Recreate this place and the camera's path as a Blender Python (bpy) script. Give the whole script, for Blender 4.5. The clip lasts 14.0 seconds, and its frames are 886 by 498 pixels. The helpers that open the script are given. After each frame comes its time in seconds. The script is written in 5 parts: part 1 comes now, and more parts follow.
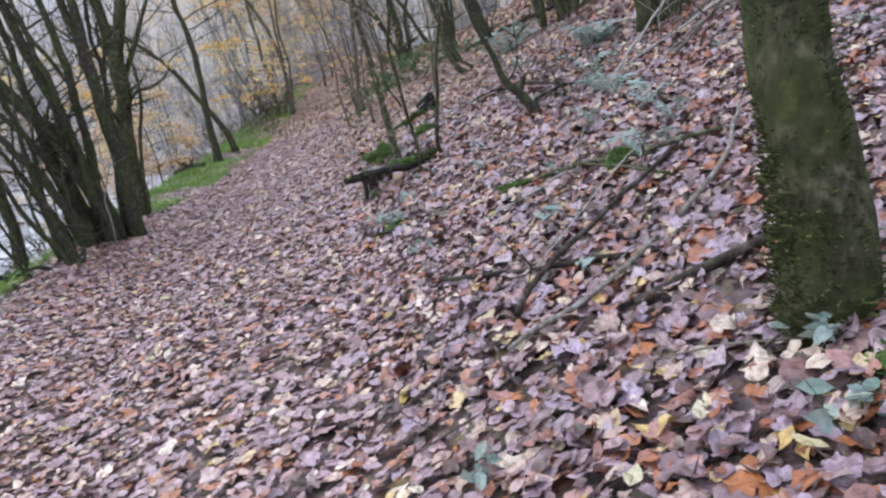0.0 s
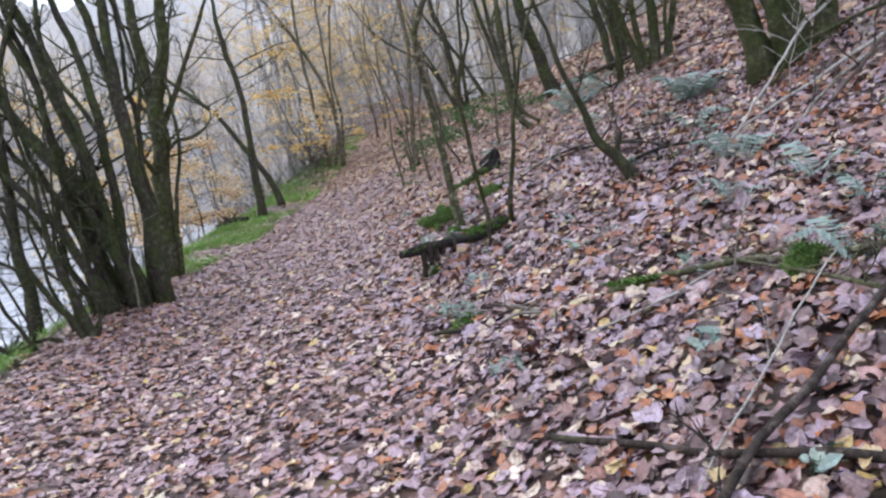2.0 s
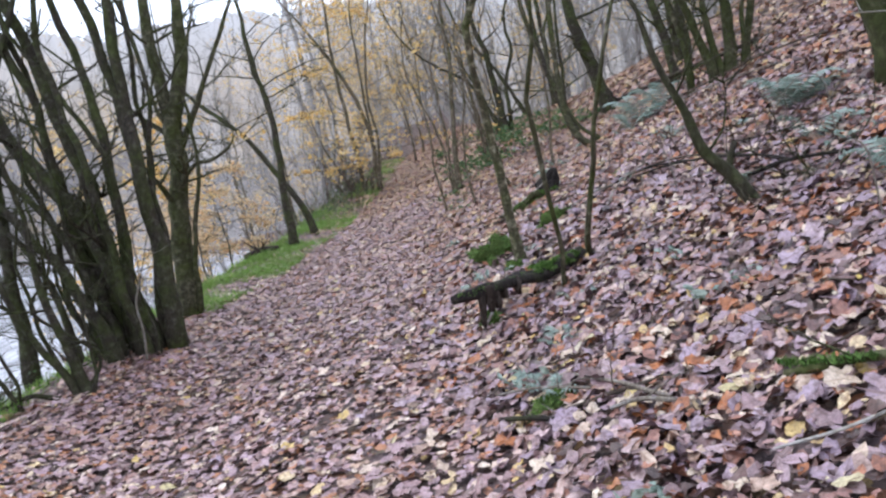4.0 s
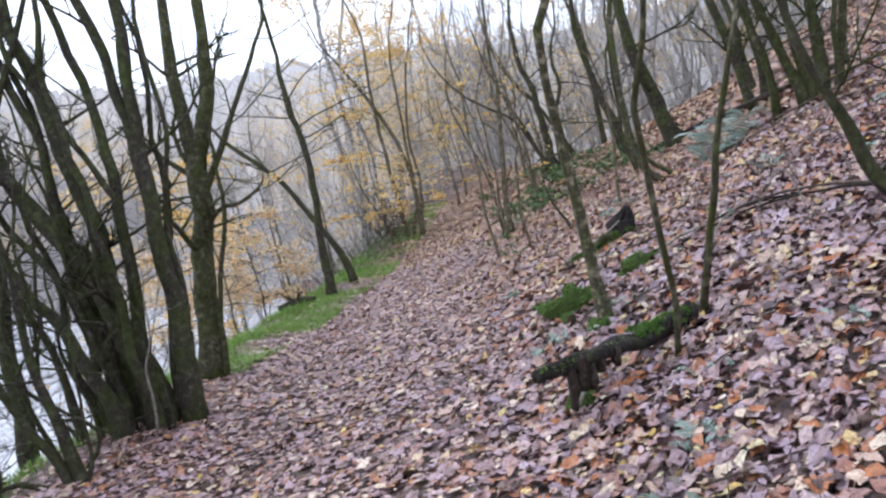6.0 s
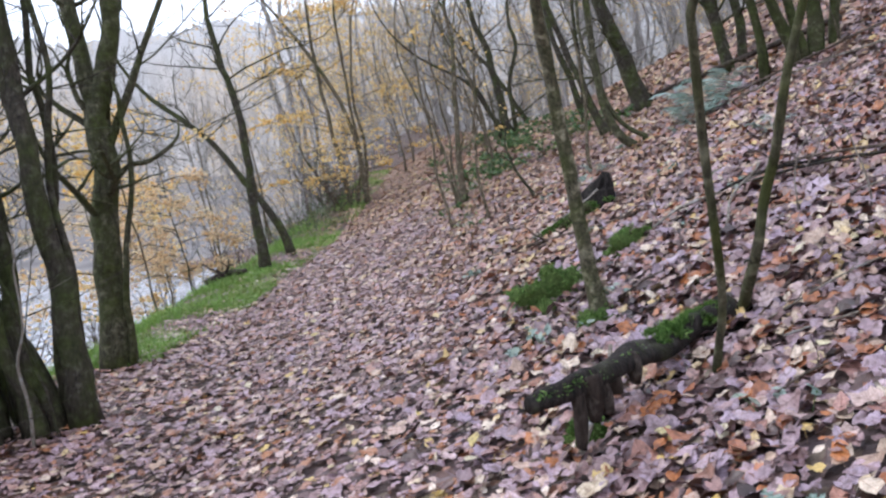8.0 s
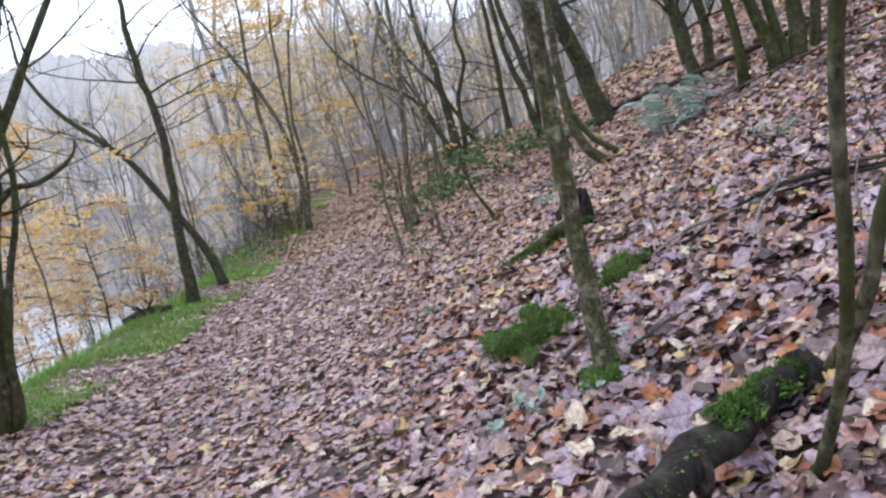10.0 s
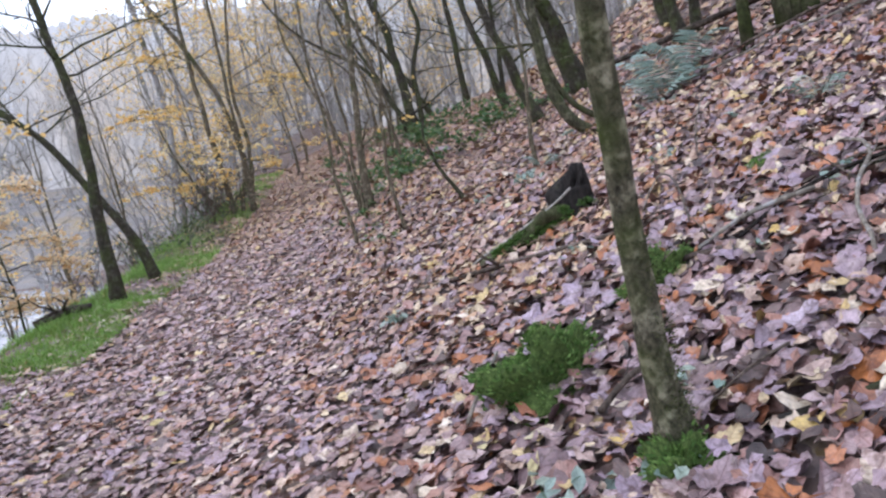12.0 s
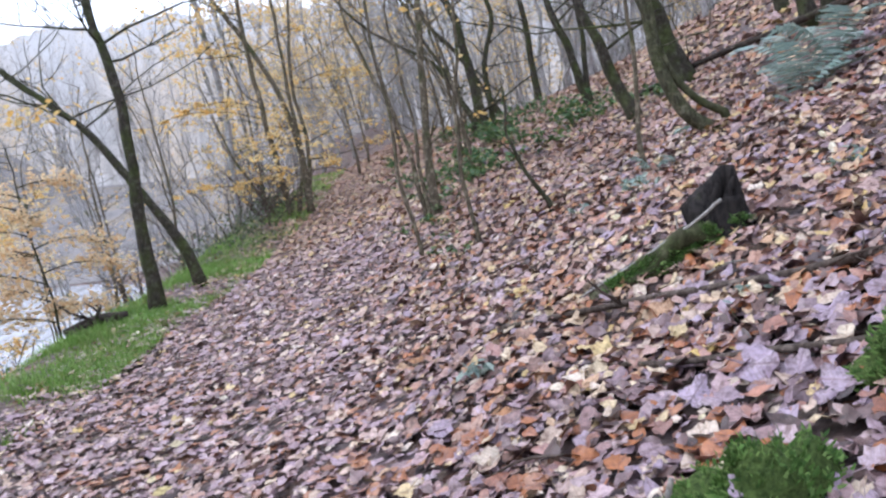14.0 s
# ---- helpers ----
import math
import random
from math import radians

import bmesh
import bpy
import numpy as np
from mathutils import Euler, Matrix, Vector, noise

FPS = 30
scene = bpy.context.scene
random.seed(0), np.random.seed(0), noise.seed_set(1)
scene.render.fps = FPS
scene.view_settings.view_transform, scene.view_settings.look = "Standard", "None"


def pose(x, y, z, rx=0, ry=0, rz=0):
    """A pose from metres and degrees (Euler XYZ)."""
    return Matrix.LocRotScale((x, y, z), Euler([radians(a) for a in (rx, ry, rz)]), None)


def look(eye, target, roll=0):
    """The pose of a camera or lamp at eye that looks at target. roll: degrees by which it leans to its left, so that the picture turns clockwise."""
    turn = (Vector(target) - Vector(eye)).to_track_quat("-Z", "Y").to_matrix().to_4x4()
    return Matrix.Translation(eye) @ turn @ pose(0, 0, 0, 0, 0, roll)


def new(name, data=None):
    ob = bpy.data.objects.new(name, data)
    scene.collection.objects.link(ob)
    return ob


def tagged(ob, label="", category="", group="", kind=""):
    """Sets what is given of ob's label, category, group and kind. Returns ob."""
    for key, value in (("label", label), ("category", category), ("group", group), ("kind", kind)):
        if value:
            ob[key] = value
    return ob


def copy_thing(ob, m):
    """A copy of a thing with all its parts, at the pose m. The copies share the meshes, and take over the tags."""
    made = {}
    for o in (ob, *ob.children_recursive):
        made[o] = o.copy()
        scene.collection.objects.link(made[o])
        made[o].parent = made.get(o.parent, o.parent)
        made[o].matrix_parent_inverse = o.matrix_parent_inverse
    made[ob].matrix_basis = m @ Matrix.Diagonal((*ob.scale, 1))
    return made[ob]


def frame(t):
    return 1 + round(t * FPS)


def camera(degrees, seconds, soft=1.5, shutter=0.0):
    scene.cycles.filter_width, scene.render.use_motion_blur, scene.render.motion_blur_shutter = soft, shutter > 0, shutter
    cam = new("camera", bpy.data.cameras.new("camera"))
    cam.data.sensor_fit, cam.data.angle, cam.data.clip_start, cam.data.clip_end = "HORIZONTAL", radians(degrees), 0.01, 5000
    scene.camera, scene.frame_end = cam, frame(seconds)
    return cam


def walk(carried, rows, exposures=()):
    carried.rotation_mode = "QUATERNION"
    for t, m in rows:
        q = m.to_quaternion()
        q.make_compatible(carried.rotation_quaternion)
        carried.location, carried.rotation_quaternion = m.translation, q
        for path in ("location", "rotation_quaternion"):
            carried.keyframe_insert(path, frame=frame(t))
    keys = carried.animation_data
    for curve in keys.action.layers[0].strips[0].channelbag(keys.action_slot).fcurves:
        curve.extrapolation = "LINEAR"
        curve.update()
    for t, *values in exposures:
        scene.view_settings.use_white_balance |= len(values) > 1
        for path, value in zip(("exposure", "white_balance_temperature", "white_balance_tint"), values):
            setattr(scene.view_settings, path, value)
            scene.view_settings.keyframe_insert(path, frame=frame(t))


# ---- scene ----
cam = camera(60.3, 14.0, soft=2.4)
METRES, EYE, TILT, LEAN, TURN = 9.5, 1.45, -11.3, 5.0, -9.6
ROWS = [
    (0.0, 0.0, 0.0, 0.0, 0.0, 0.0, -0.0),
    (0.5, -0.0078, 0.0396, 0.0127, 1.13, 1.34, -0.04),
    (1.0, -0.0081, 0.0867, 0.0219, 2.2, 1.7, 1.01),
    (1.5, -0.0149, 0.1198, 0.0296, 3.07, 2.28, -0.86),
    (2.0, -0.0279, 0.1529, 0.0376, 3.37, 3.74, -1.77),
    (4.5, -0.0664, 0.3342, 0.0667, 6.71, 5.47, -1.96),
    (5.0, -0.0806, 0.3613, 0.0751, 6.95, 6.02, -2.4),
    (5.5, -0.0847, 0.3996, 0.0784, 8.22, 8.04, 0.07),
    (6.0, -0.0948, 0.438, 0.0829, 9.13, 8.76, -1.39),
    (6.5, -0.108, 0.4727, 0.0892, 8.21, 8.55, -2.09),
    (7.0, -0.1088, 0.5134, 0.0946, 6.7, 7.16, -0.21),
    (7.5, -0.1174, 0.5427, 0.0997, 6.01, 6.28, -1.19),
    (10.0, -0.137, 0.6925, 0.1263, 1.02, 8.41, 0.06),
    (10.5, -0.1364, 0.7263, 0.1335, 0.37, 6.88, -0.02),
    (11.0, -0.1483, 0.7609, 0.1416, -0.75, 7.06, 0.59),
    (11.5, -0.1503, 0.788, 0.1461, -1.57, 6.89, 0.64),
    (12.0, -0.1476, 0.8229, 0.1566, -2.29, 6.62, 1.6),
    (12.5, -0.1553, 0.8548, 0.1622, -2.76, 6.27, 0.86),
    (13.0, -0.1627, 0.8821, 0.1708, -3.18, 6.66, 0.25),
    (13.5, -0.1588, 0.9259, 0.1789, -1.18, 7.37, 0.79),
    (14.0, -0.1637, 0.9561, 0.1848, 1.85, 6.88, -0.58),
]
walk(cam, [(t, pose(0, 0, EYE, TILT, LEAN, TURN) @ pose(METRES * x, METRES * y, METRES * z, 90 + pitch, roll, yaw)) for t, x, y, z, yaw, pitch, roll in ROWS],
     exposures=((0.0, 0.18, 5800, 12), (2.0, 0.21, 5880, 12), (5.0, 0.24, 5950, 12), (10.0, 0.22, 5950, 12), (12.0, 0.26, 5840, 13), (14.0, 0.37, 5740, 13)))

# ---- world and light: flat overcast autumn daylight ----
world = bpy.data.worlds.new("overcast_sky")
scene.world = world
world.use_nodes = True
wn = world.node_tree
wn.nodes.clear()
w_out = wn.nodes.new("ShaderNodeOutputWorld")
w_bg = wn.nodes.new("ShaderNodeBackground")
w_sky = wn.nodes.new("ShaderNodeTexSky")
w_sky.sky_type, w_sky.sun_disc = "NISHITA", False
w_sky.sun_elevation, w_sky.sun_rotation = radians(42), radians(-60)
w_sky.air_density, w_sky.dust_density, w_sky.ozone_density = 1.0, 4.0, 1.0
w_cloud = wn.nodes.new("ShaderNodeMix")
w_cloud.data_type = "RGBA"
w_cloud.inputs["Factor"].default_value = 0.8
w_cloud.inputs["B"].default_value = (11.0, 11.6, 13.0, 1)
wn.links.new(w_sky.outputs["Color"], w_cloud.inputs["A"])
wn.links.new(w_cloud.outputs["Result"], w_bg.inputs["Color"])
w_bg.inputs["Strength"].default_value = 0.15
wn.links.new(w_bg.outputs["Background"], w_out.inputs["Surface"])

sun = new("sun", bpy.data.lights.new("sun", "SUN"))
sun.data.energy, sun.data.angle, sun.data.color = 1.0, radians(25), (1.0, 0.97, 0.93)
sun.matrix_world = look((-30, 18, 32), (0, 0, 0))

# ---- materials ----


def shader(name, rough=0.7, spec=0.35):
    m = bpy.data.materials.new(name)
    m.use_nodes = True
    b = m.node_tree.nodes["Principled BSDF"]
    b.inputs["Roughness"].default_value = rough
    b.inputs["Specular IOR Level"].default_value = spec
    return m, m.node_tree.nodes, m.node_tree.links, b


def ramp_of(nodes, stops, mode="LINEAR"):
    r = nodes.new("ShaderNodeValToRGB")
    r.color_ramp.interpolation = mode
    e = r.color_ramp.elements
    while len(e) < len(stops):
        e.new(0.5)
    for item, (p, c) in zip(e, stops):
        item.position, item.color = p, (*c, 1)
    return r


def noise_of(nodes, links, scale, detail=4.0, coord="Object", rough=0.6, stretch=None):
    tc = nodes.new("ShaderNodeTexCoord")
    n = nodes.new("ShaderNodeTexNoise")
    n.inputs["Scale"].default_value, n.inputs["Detail"].default_value = scale, detail
    n.inputs["Roughness"].default_value = rough
    if stretch:
        mp = nodes.new("ShaderNodeMapping")
        mp.inputs["Scale"].default_value = stretch
        links.new(tc.outputs[coord], mp.inputs["Vector"])
        links.new(mp.outputs["Vector"], n.inputs["Vector"])
    else:
        links.new(tc.outputs[coord], n.inputs["Vector"])
    return n


def mix_of(nodes, links, fac, a, b, blend="MIX"):
    x = nodes.new("ShaderNodeMix")
    x.data_type, x.blend_type = "RGBA", blend
    for key, v in (("Factor", fac), ("A", a), ("B", b)):
        if isinstance(v, (int, float)):
            x.inputs[key].default_value = v
        elif isinstance(v, tuple):
            x.inputs[key].default_value = (*v, 1)
        else:
            links.new(v, x.inputs[key])
    return x.outputs["Result"]


def bump_of(nodes, links, b, height, strength, distance):
    k = nodes.new("ShaderNodeBump")
    k.inputs["Strength"].default_value, k.inputs["Distance"].default_value = strength, distance
    links.new(height, k.inputs["Height"])
    links.new(k.outputs["Normal"], b.inputs["Normal"])


def bark_material(name, dark, light, moss, moss_amount, lichen=0.55, grain=0.22, relief=0.8):
    """Bark with lengthwise fissures, pale lichen and patches of moss."""
    m, n, l, b = shader(name, 0.85, 0.2)
    fine = noise_of(n, l, 55, 6, stretch=(1, 1, grain))
    broad = noise_of(n, l, 3.2, 5)
    mid = noise_of(n, l, 14, 5)
    base = ramp_of(n, [(0.32, dark), (0.68, light)])
    l.new(fine.outputs["Fac"], base.inputs["Fac"])
    lich = ramp_of(n, [(0.52, (0, 0, 0)), (0.66, (lichen, lichen, lichen))])
    l.new(mid.outputs["Fac"], lich.inputs["Fac"])
    c1 = mix_of(n, l, lich.outputs["Color"], base.outputs["Color"], tuple(min(0.45, v * 2.0 + 0.05) for v in light))
    edge = ramp_of(n, [(0.66 - 0.42 * moss_amount, (0, 0, 0)), (0.86 - 0.42 * moss_amount, (0.95, 0.95, 0.95))])
    l.new(broad.outputs["Fac"], edge.inputs["Fac"])
    mossy = ramp_of(n, [(0.3, tuple(v * 0.28 for v in moss)), (0.7, moss)])
    l.new(mid.outputs["Fac"], mossy.inputs["Fac"])
    l.new(mix_of(n, l, edge.outputs["Color"], c1, mossy.outputs["Color"]), b.inputs["Base Color"])
    bump_of(n, l, b, fine.outputs["Fac"], relief, 0.012)
    return m


MOSS = (0.075, 0.088, 0.026)
BARK_DARK = bark_material("dark_wet_bark", (0.012, 0.010, 0.008), (0.064, 0.054, 0.037), (0.070, 0.084, 0.025), 0.6, 0.38)
BARK_HAZEL = bark_material("hazel_bark", (0.04, 0.032, 0.022), (0.16, 0.13, 0.085), MOSS, 0.42, 0.7)
BARK_MOSSY = bark_material("mossy_bark", (0.018, 0.016, 0.010), (0.155, 0.14, 0.088), (0.080, 0.10, 0.024), 0.5, 0.95, 0.75, 0.9)
BARK_OLIVE = bark_material("olive_bark", (0.018, 0.017, 0.010), (0.105, 0.098, 0.058), (0.080, 0.092, 0.026), 0.62)
BARK_GREEN = bark_material("moss_coated_bark", (0.02, 0.02, 0.01), (0.09, 0.08, 0.045), (0.056, 0.068, 0.018), 0.78)
# Bark of the distant woods, paled to put the haze into its colour.
BARK_FAR_HAZED = bark_material("haze_paled_bark", (0.21, 0.195, 0.185), (0.46, 0.435, 0.415), (0.14, 0.15, 0.06), 0.35)
DEADWOOD = bark_material("rotting_wood", (0.012, 0.009, 0.007), (0.062, 0.046, 0.036), MOSS, 0.22)
BLACKWOOD = bark_material("wet_black_wood", (0.005, 0.004, 0.004), (0.03, 0.024, 0.02), MOSS, 0.25, 0.2)
LOGWOOD = bark_material("mossy_black_log", (0.005, 0.004, 0.004), (0.034, 0.027, 0.022), (0.06, 0.072, 0.022), 0.35, 0.3)
TWIGWOOD = bark_material("grey_dead_twig", (0.09, 0.075, 0.06), (0.30, 0.26, 0.21), MOSS, 0.12)
BRANCHPALE = bark_material("bleached_branch", (0.22, 0.20, 0.17), (0.46, 0.43, 0.38), MOSS, 0.15)
TWIGDARK = bark_material("brown_twig", (0.03, 0.022, 0.017), (0.12, 0.09, 0.07), MOSS, 0.15)

LITTER = [(0.00, (0.045, 0.026, 0.021)), (0.09, (0.128, 0.067, 0.050)), (0.19, (0.235, 0.150, 0.142)), (0.36, (0.350, 0.260, 0.290)), (0.48, (0.300, 0.190, 0.172)),
          (0.57, (0.275, 0.105, 0.050)), (0.68, (0.420, 0.150, 0.040)), (0.75, (0.420, 0.312, 0.325)), (0.86, (0.470, 0.325, 0.225)),
          (0.95, (0.660, 0.550, 0.390)), (1.0, (0.540, 0.370, 0.090))]


def leaf_ribs(n, l):
    """0 along the midrib and the side veins of a leaf, 1 between them, from its own flat map."""
    sep = n.new("ShaderNodeSeparateXYZ")
    l.new(n.new("ShaderNodeUVMap").outputs["UV"], sep.inputs["Vector"])

    def calc(kind, a, b, c=None):
        k = n.new("ShaderNodeMath")
        k.operation = kind
        for i, v in enumerate((a, b, c)):
            if isinstance(v, (int, float)):
                k.inputs[i].default_value = v
            elif v is not None:
                l.new(v, k.inputs[i])
        return k.outputs["Value"]

    away = calc("ABSOLUTE", sep.outputs["X"], 0)
    mid = calc("MULTIPLY", away, 30.0)
    side = calc("MULTIPLY", calc("FRACT", calc("MULTIPLY_ADD", away, -7.0, calc("MULTIPLY", sep.outputs["Y"], 8.0)), 0), 4.5)
    low = calc("MINIMUM", calc("MINIMUM", mid, side), 1.0)
    return low


def leaf_material(name, stops, rough=0.42, spec=0.5, translucent=0.0, island=True, veins=False):
    m, n, l, b = shader(name, rough, spec)
    r = ramp_of(n, stops)
    src = n.new("ShaderNodeNewGeometry").outputs["Random Per Island"] if island else n.new("ShaderNodeObjectInfo").outputs["Random"]
    l.new(src, r.inputs["Fac"])
    vein = noise_of(n, l, 60, 3)
    shade = ramp_of(n, [(0.3, (0.68, 0.66, 0.66)), (0.65, (1.1, 1.08, 1.08))])
    l.new(vein.outputs["Fac"], shade.inputs["Fac"])
    col = mix_of(n, l, 1.0, r.outputs["Color"], shade.outputs["Color"], "MULTIPLY")
    height = vein.outputs["Fac"]
    if veins:
        blot = noise_of(n, l, 28, 3)
        tone = ramp_of(n, [(0.34, (0.50, 0.42, 0.38)), (0.48, (1, 1, 1)), (0.68, (1.15, 1.16, 1.2))])
        l.new(blot.outputs["Fac"], tone.inputs["Fac"])
        col = mix_of(n, l, 1.0, col, tone.outputs["Color"], "MULTIPLY")
        ribs = leaf_ribs(n, l)
        col = mix_of(n, l, ribs, mix_of(n, l, 1.0, col, (0.70, 0.62, 0.58), "MULTIPLY"), col)
        height = ribs
    drift = noise_of(n, l, 1.3, 4)
    patch = ramp_of(n, [(0.35, (0.84, 0.84, 0.86)), (0.65, (1.04, 1.08, 1.18))])
    l.new(drift.outputs["Fac"], patch.inputs["Fac"])
    col = mix_of(n, l, 1.0, col, patch.outputs["Color"], "MULTIPLY")
    l.new(col, b.inputs["Base Color"])
    bump_of(n, l, b, height, 0.35, 0.004)
    if translucent:
        t = n.new("ShaderNodeBsdfTranslucent")
        l.new(col, t.inputs["Color"])
        x = n.new("ShaderNodeMixShader")
        x.inputs["Fac"].default_value = translucent
        l.new(b.outputs["BSDF"], x.inputs[1])
        l.new(t.outputs["BSDF"], x.inputs[2])
        l.new(x.outputs["Shader"], n["Material Output"].inputs["Surface"])
    return m


PATH_LITTER = [(0.00, (0.113, 0.061, 0.049)), (0.10, (0.227, 0.133, 0.114)), (0.24, (0.319, 0.212, 0.209)), (0.44, (0.402, 0.280, 0.290)),
               (0.58, (0.319, 0.162, 0.104)), (0.67, (0.391, 0.157, 0.048)), (0.76, (0.464, 0.330, 0.314)), (0.88, (0.494, 0.335, 0.218)), (0.96, (0.680, 0.561, 0.418)), (1.0, (0.536, 0.375, 0.085))]
FAR_LITTER = [(0.00, (0.12, 0.065, 0.048)), (0.12, (0.25, 0.145, 0.10)), (0.30, (0.38, 0.235, 0.16)), (0.48, (0.42, 0.29, 0.25)), (0.62, (0.40, 0.19, 0.075)),
              (0.76, (0.49, 0.34, 0.20)), (0.90, (0.58, 0.46, 0.29)), (1.0, (0.50, 0.36, 0.10))]
FALLEN = leaf_material("wet_fallen_leaves", LITTER, 0.38, 0.5, veins=True)
FALLEN_PATH = leaf_material("trodden_fallen_leaves", [(p, tuple(1.1 * v for v in c)) for p, c in PATH_LITTER], 0.36, 0.55, veins=True)
FALLEN_FAR = leaf_material("drier_fallen_leaves", [(p, tuple(1.12 * v for v in c)) for p, c in FAR_LITTER], 0.5, 0.35, veins=True)
FALLEN_PALE = leaf_material("pale_fallen_leaf", [(0.0, (0.50, 0.43, 0.20)), (0.5, (0.58, 0.52, 0.36)), (1.0, (0.48, 0.36, 0.08))], 0.45, 0.4, 0.0, False, True)
FALLEN_LILAC = leaf_material("lilac_sycamore_leaf", [(0.0, (0.27, 0.19, 0.215)), (0.4, (0.37, 0.275, 0.31)), (0.65, (0.43, 0.335, 0.36)), (0.85, (0.31, 0.19, 0.165)), (1.0, (0.26, 0.125, 0.07))], 0.36, 0.55, 0.0, False, True)
YELLOW = leaf_material("yellow_autumn_leaves", [(0.0, (0.80, 0.47, 0.12)), (0.5, (0.88, 0.63, 0.22)), (1.0, (0.82, 0.72, 0.40))], 0.55, 0.3, 0.5)
PEACH = leaf_material("peach_autumn_leaves", [(0.0, (0.74, 0.48, 0.22)), (0.5, (0.84, 0.64, 0.36)), (1.0, (0.80, 0.70, 0.44))], 0.55, 0.3, 0.5)
GRASS = leaf_material("green_grass", [(0.0, (0.13, 0.27, 0.04)), (0.6, (0.24, 0.42, 0.07)), (1.0, (0.38, 0.46, 0.15))], 0.5, 0.35, 0.3)
FERN = leaf_material("fern_green", [(0.0, (0.24, 0.34, 0.26)), (0.6, (0.36, 0.46, 0.38)), (1.0, (0.43, 0.50, 0.38))], 0.45, 0.45, 0.3)
HERB = leaf_material("herb_green", [(0.0, (0.05, 0.12, 0.04)), (0.5, (0.10, 0.19, 0.06)), (1.0, (0.20, 0.27, 0.08))], 0.45, 0.45, 0.3)
BRAMBLE = leaf_material("bramble_green", [(0.0, (0.05, 0.075, 0.03)), (0.6, (0.10, 0.13, 0.05)), (1.0, (0.22, 0.20, 0.08))], 0.45, 0.45, 0.2)
MOSSBLADE = leaf_material("moss_fronds", [(0.0, (0.05, 0.105, 0.022)), (0.6, (0.135, 0.25, 0.05)), (1.0, (0.28, 0.41, 0.11))], 0.7, 0.25, 0.3)


TRUNKMOSS = leaf_material("olive_trunk_moss", [(0.0, (0.022, 0.030, 0.008)), (0.6, (0.062, 0.076, 0.020)), (1.0, (0.15, 0.17, 0.05))], 0.8, 0.15, 0.2)


def moss_material():
    m, n, l, b = shader("moss_cushion", 0.95, 0.1)
    a = noise_of(n, l, 70, 6)
    r = ramp_of(n, [(0.3, (0.03, 0.05, 0.015)), (0.7, (0.14, 0.20, 0.055))])
    l.new(a.outputs["Fac"], r.inputs["Fac"])
    l.new(r.outputs["Color"], b.inputs["Base Color"])
    bump_of(n, l, b, a.outputs["Fac"], 1.0, 0.02)
    return m


def stone_material():
    m, n, l, b = shader("dark_stone", 0.8, 0.3)
    a = noise_of(n, l, 9, 8)
    r = ramp_of(n, [(0.35, (0.05, 0.045, 0.042)), (0.7, (0.22, 0.2, 0.19))])
    l.new(a.outputs["Fac"], r.inputs["Fac"])
    l.new(r.outputs["Color"], b.inputs["Base Color"])
    bump_of(n, l, b, a.outputs["Fac"], 0.7, 0.02)
    return m


def ground_material():
    """Woodland floor: leaf mould in leaf-sized flakes, broken by bare soil and moss."""
    m, n, l, b = shader("leaf_mould", 0.6, 0.35)
    tc = n.new("ShaderNodeTexCoord")
    warp = noise_of(n, l, 9, 3)
    add = n.new("ShaderNodeVectorMath")
    add.operation = "MULTIPLY_ADD"
    l.new(warp.outputs["Color"], add.inputs[0])
    add.inputs[1].default_value = (0.12, 0.12, 0.12)
    l.new(tc.outputs["Object"], add.inputs[2])
    v = n.new("ShaderNodeTexVoronoi")
    v.inputs["Scale"].default_value = 13
    l.new(add.outputs["Vector"], v.inputs["Vector"])
    sep = n.new("ShaderNodeSeparateColor")
    l.new(v.outputs["Color"], sep.inputs["Color"])
    r = ramp_of(n, LITTER)
    l.new(sep.outputs["Red"], r.inputs["Fac"])
    soil = noise_of(n, l, 1.6, 6)
    s = ramp_of(n, [(0.35, (0.6, 0.6, 0.6)), (0.7, (0.95, 0.95, 0.95))])
    l.new(soil.outputs["Fac"], s.inputs["Fac"])
    # Soil, darkened further to put shade into the gaps between leaves.
    col = mix_of(n, l, s.outputs["Color"], r.outputs["Color"], (0.045, 0.030, 0.024))
    l.new(col, b.inputs["Base Color"])
    bump_of(n, l, b, v.outputs["Distance"], 0.9, 0.03)
    return m


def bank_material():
    # Woodland browns and greens greyed and paled: distance haze in the base colour.
    m, n, l, b = shader("far_slope_hazed", 0.9, 0.1)
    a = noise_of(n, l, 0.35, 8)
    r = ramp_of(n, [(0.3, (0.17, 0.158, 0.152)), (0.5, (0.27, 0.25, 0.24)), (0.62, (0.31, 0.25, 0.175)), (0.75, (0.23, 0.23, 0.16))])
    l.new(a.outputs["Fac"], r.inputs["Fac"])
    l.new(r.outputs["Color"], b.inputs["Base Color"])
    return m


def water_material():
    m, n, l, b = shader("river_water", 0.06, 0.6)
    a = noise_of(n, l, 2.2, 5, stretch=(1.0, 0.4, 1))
    foam_sky = noise_of(n, l, 0.9, 8, stretch=(1.6, 0.3, 1), rough=0.7)
    # White sky reflection painted into the base colour along with foam streaks.
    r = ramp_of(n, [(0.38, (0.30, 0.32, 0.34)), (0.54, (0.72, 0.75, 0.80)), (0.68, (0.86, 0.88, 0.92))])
    l.new(foam_sky.outputs["Fac"], r.inputs["Fac"])
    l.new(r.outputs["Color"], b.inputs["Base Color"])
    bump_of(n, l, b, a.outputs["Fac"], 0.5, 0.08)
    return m


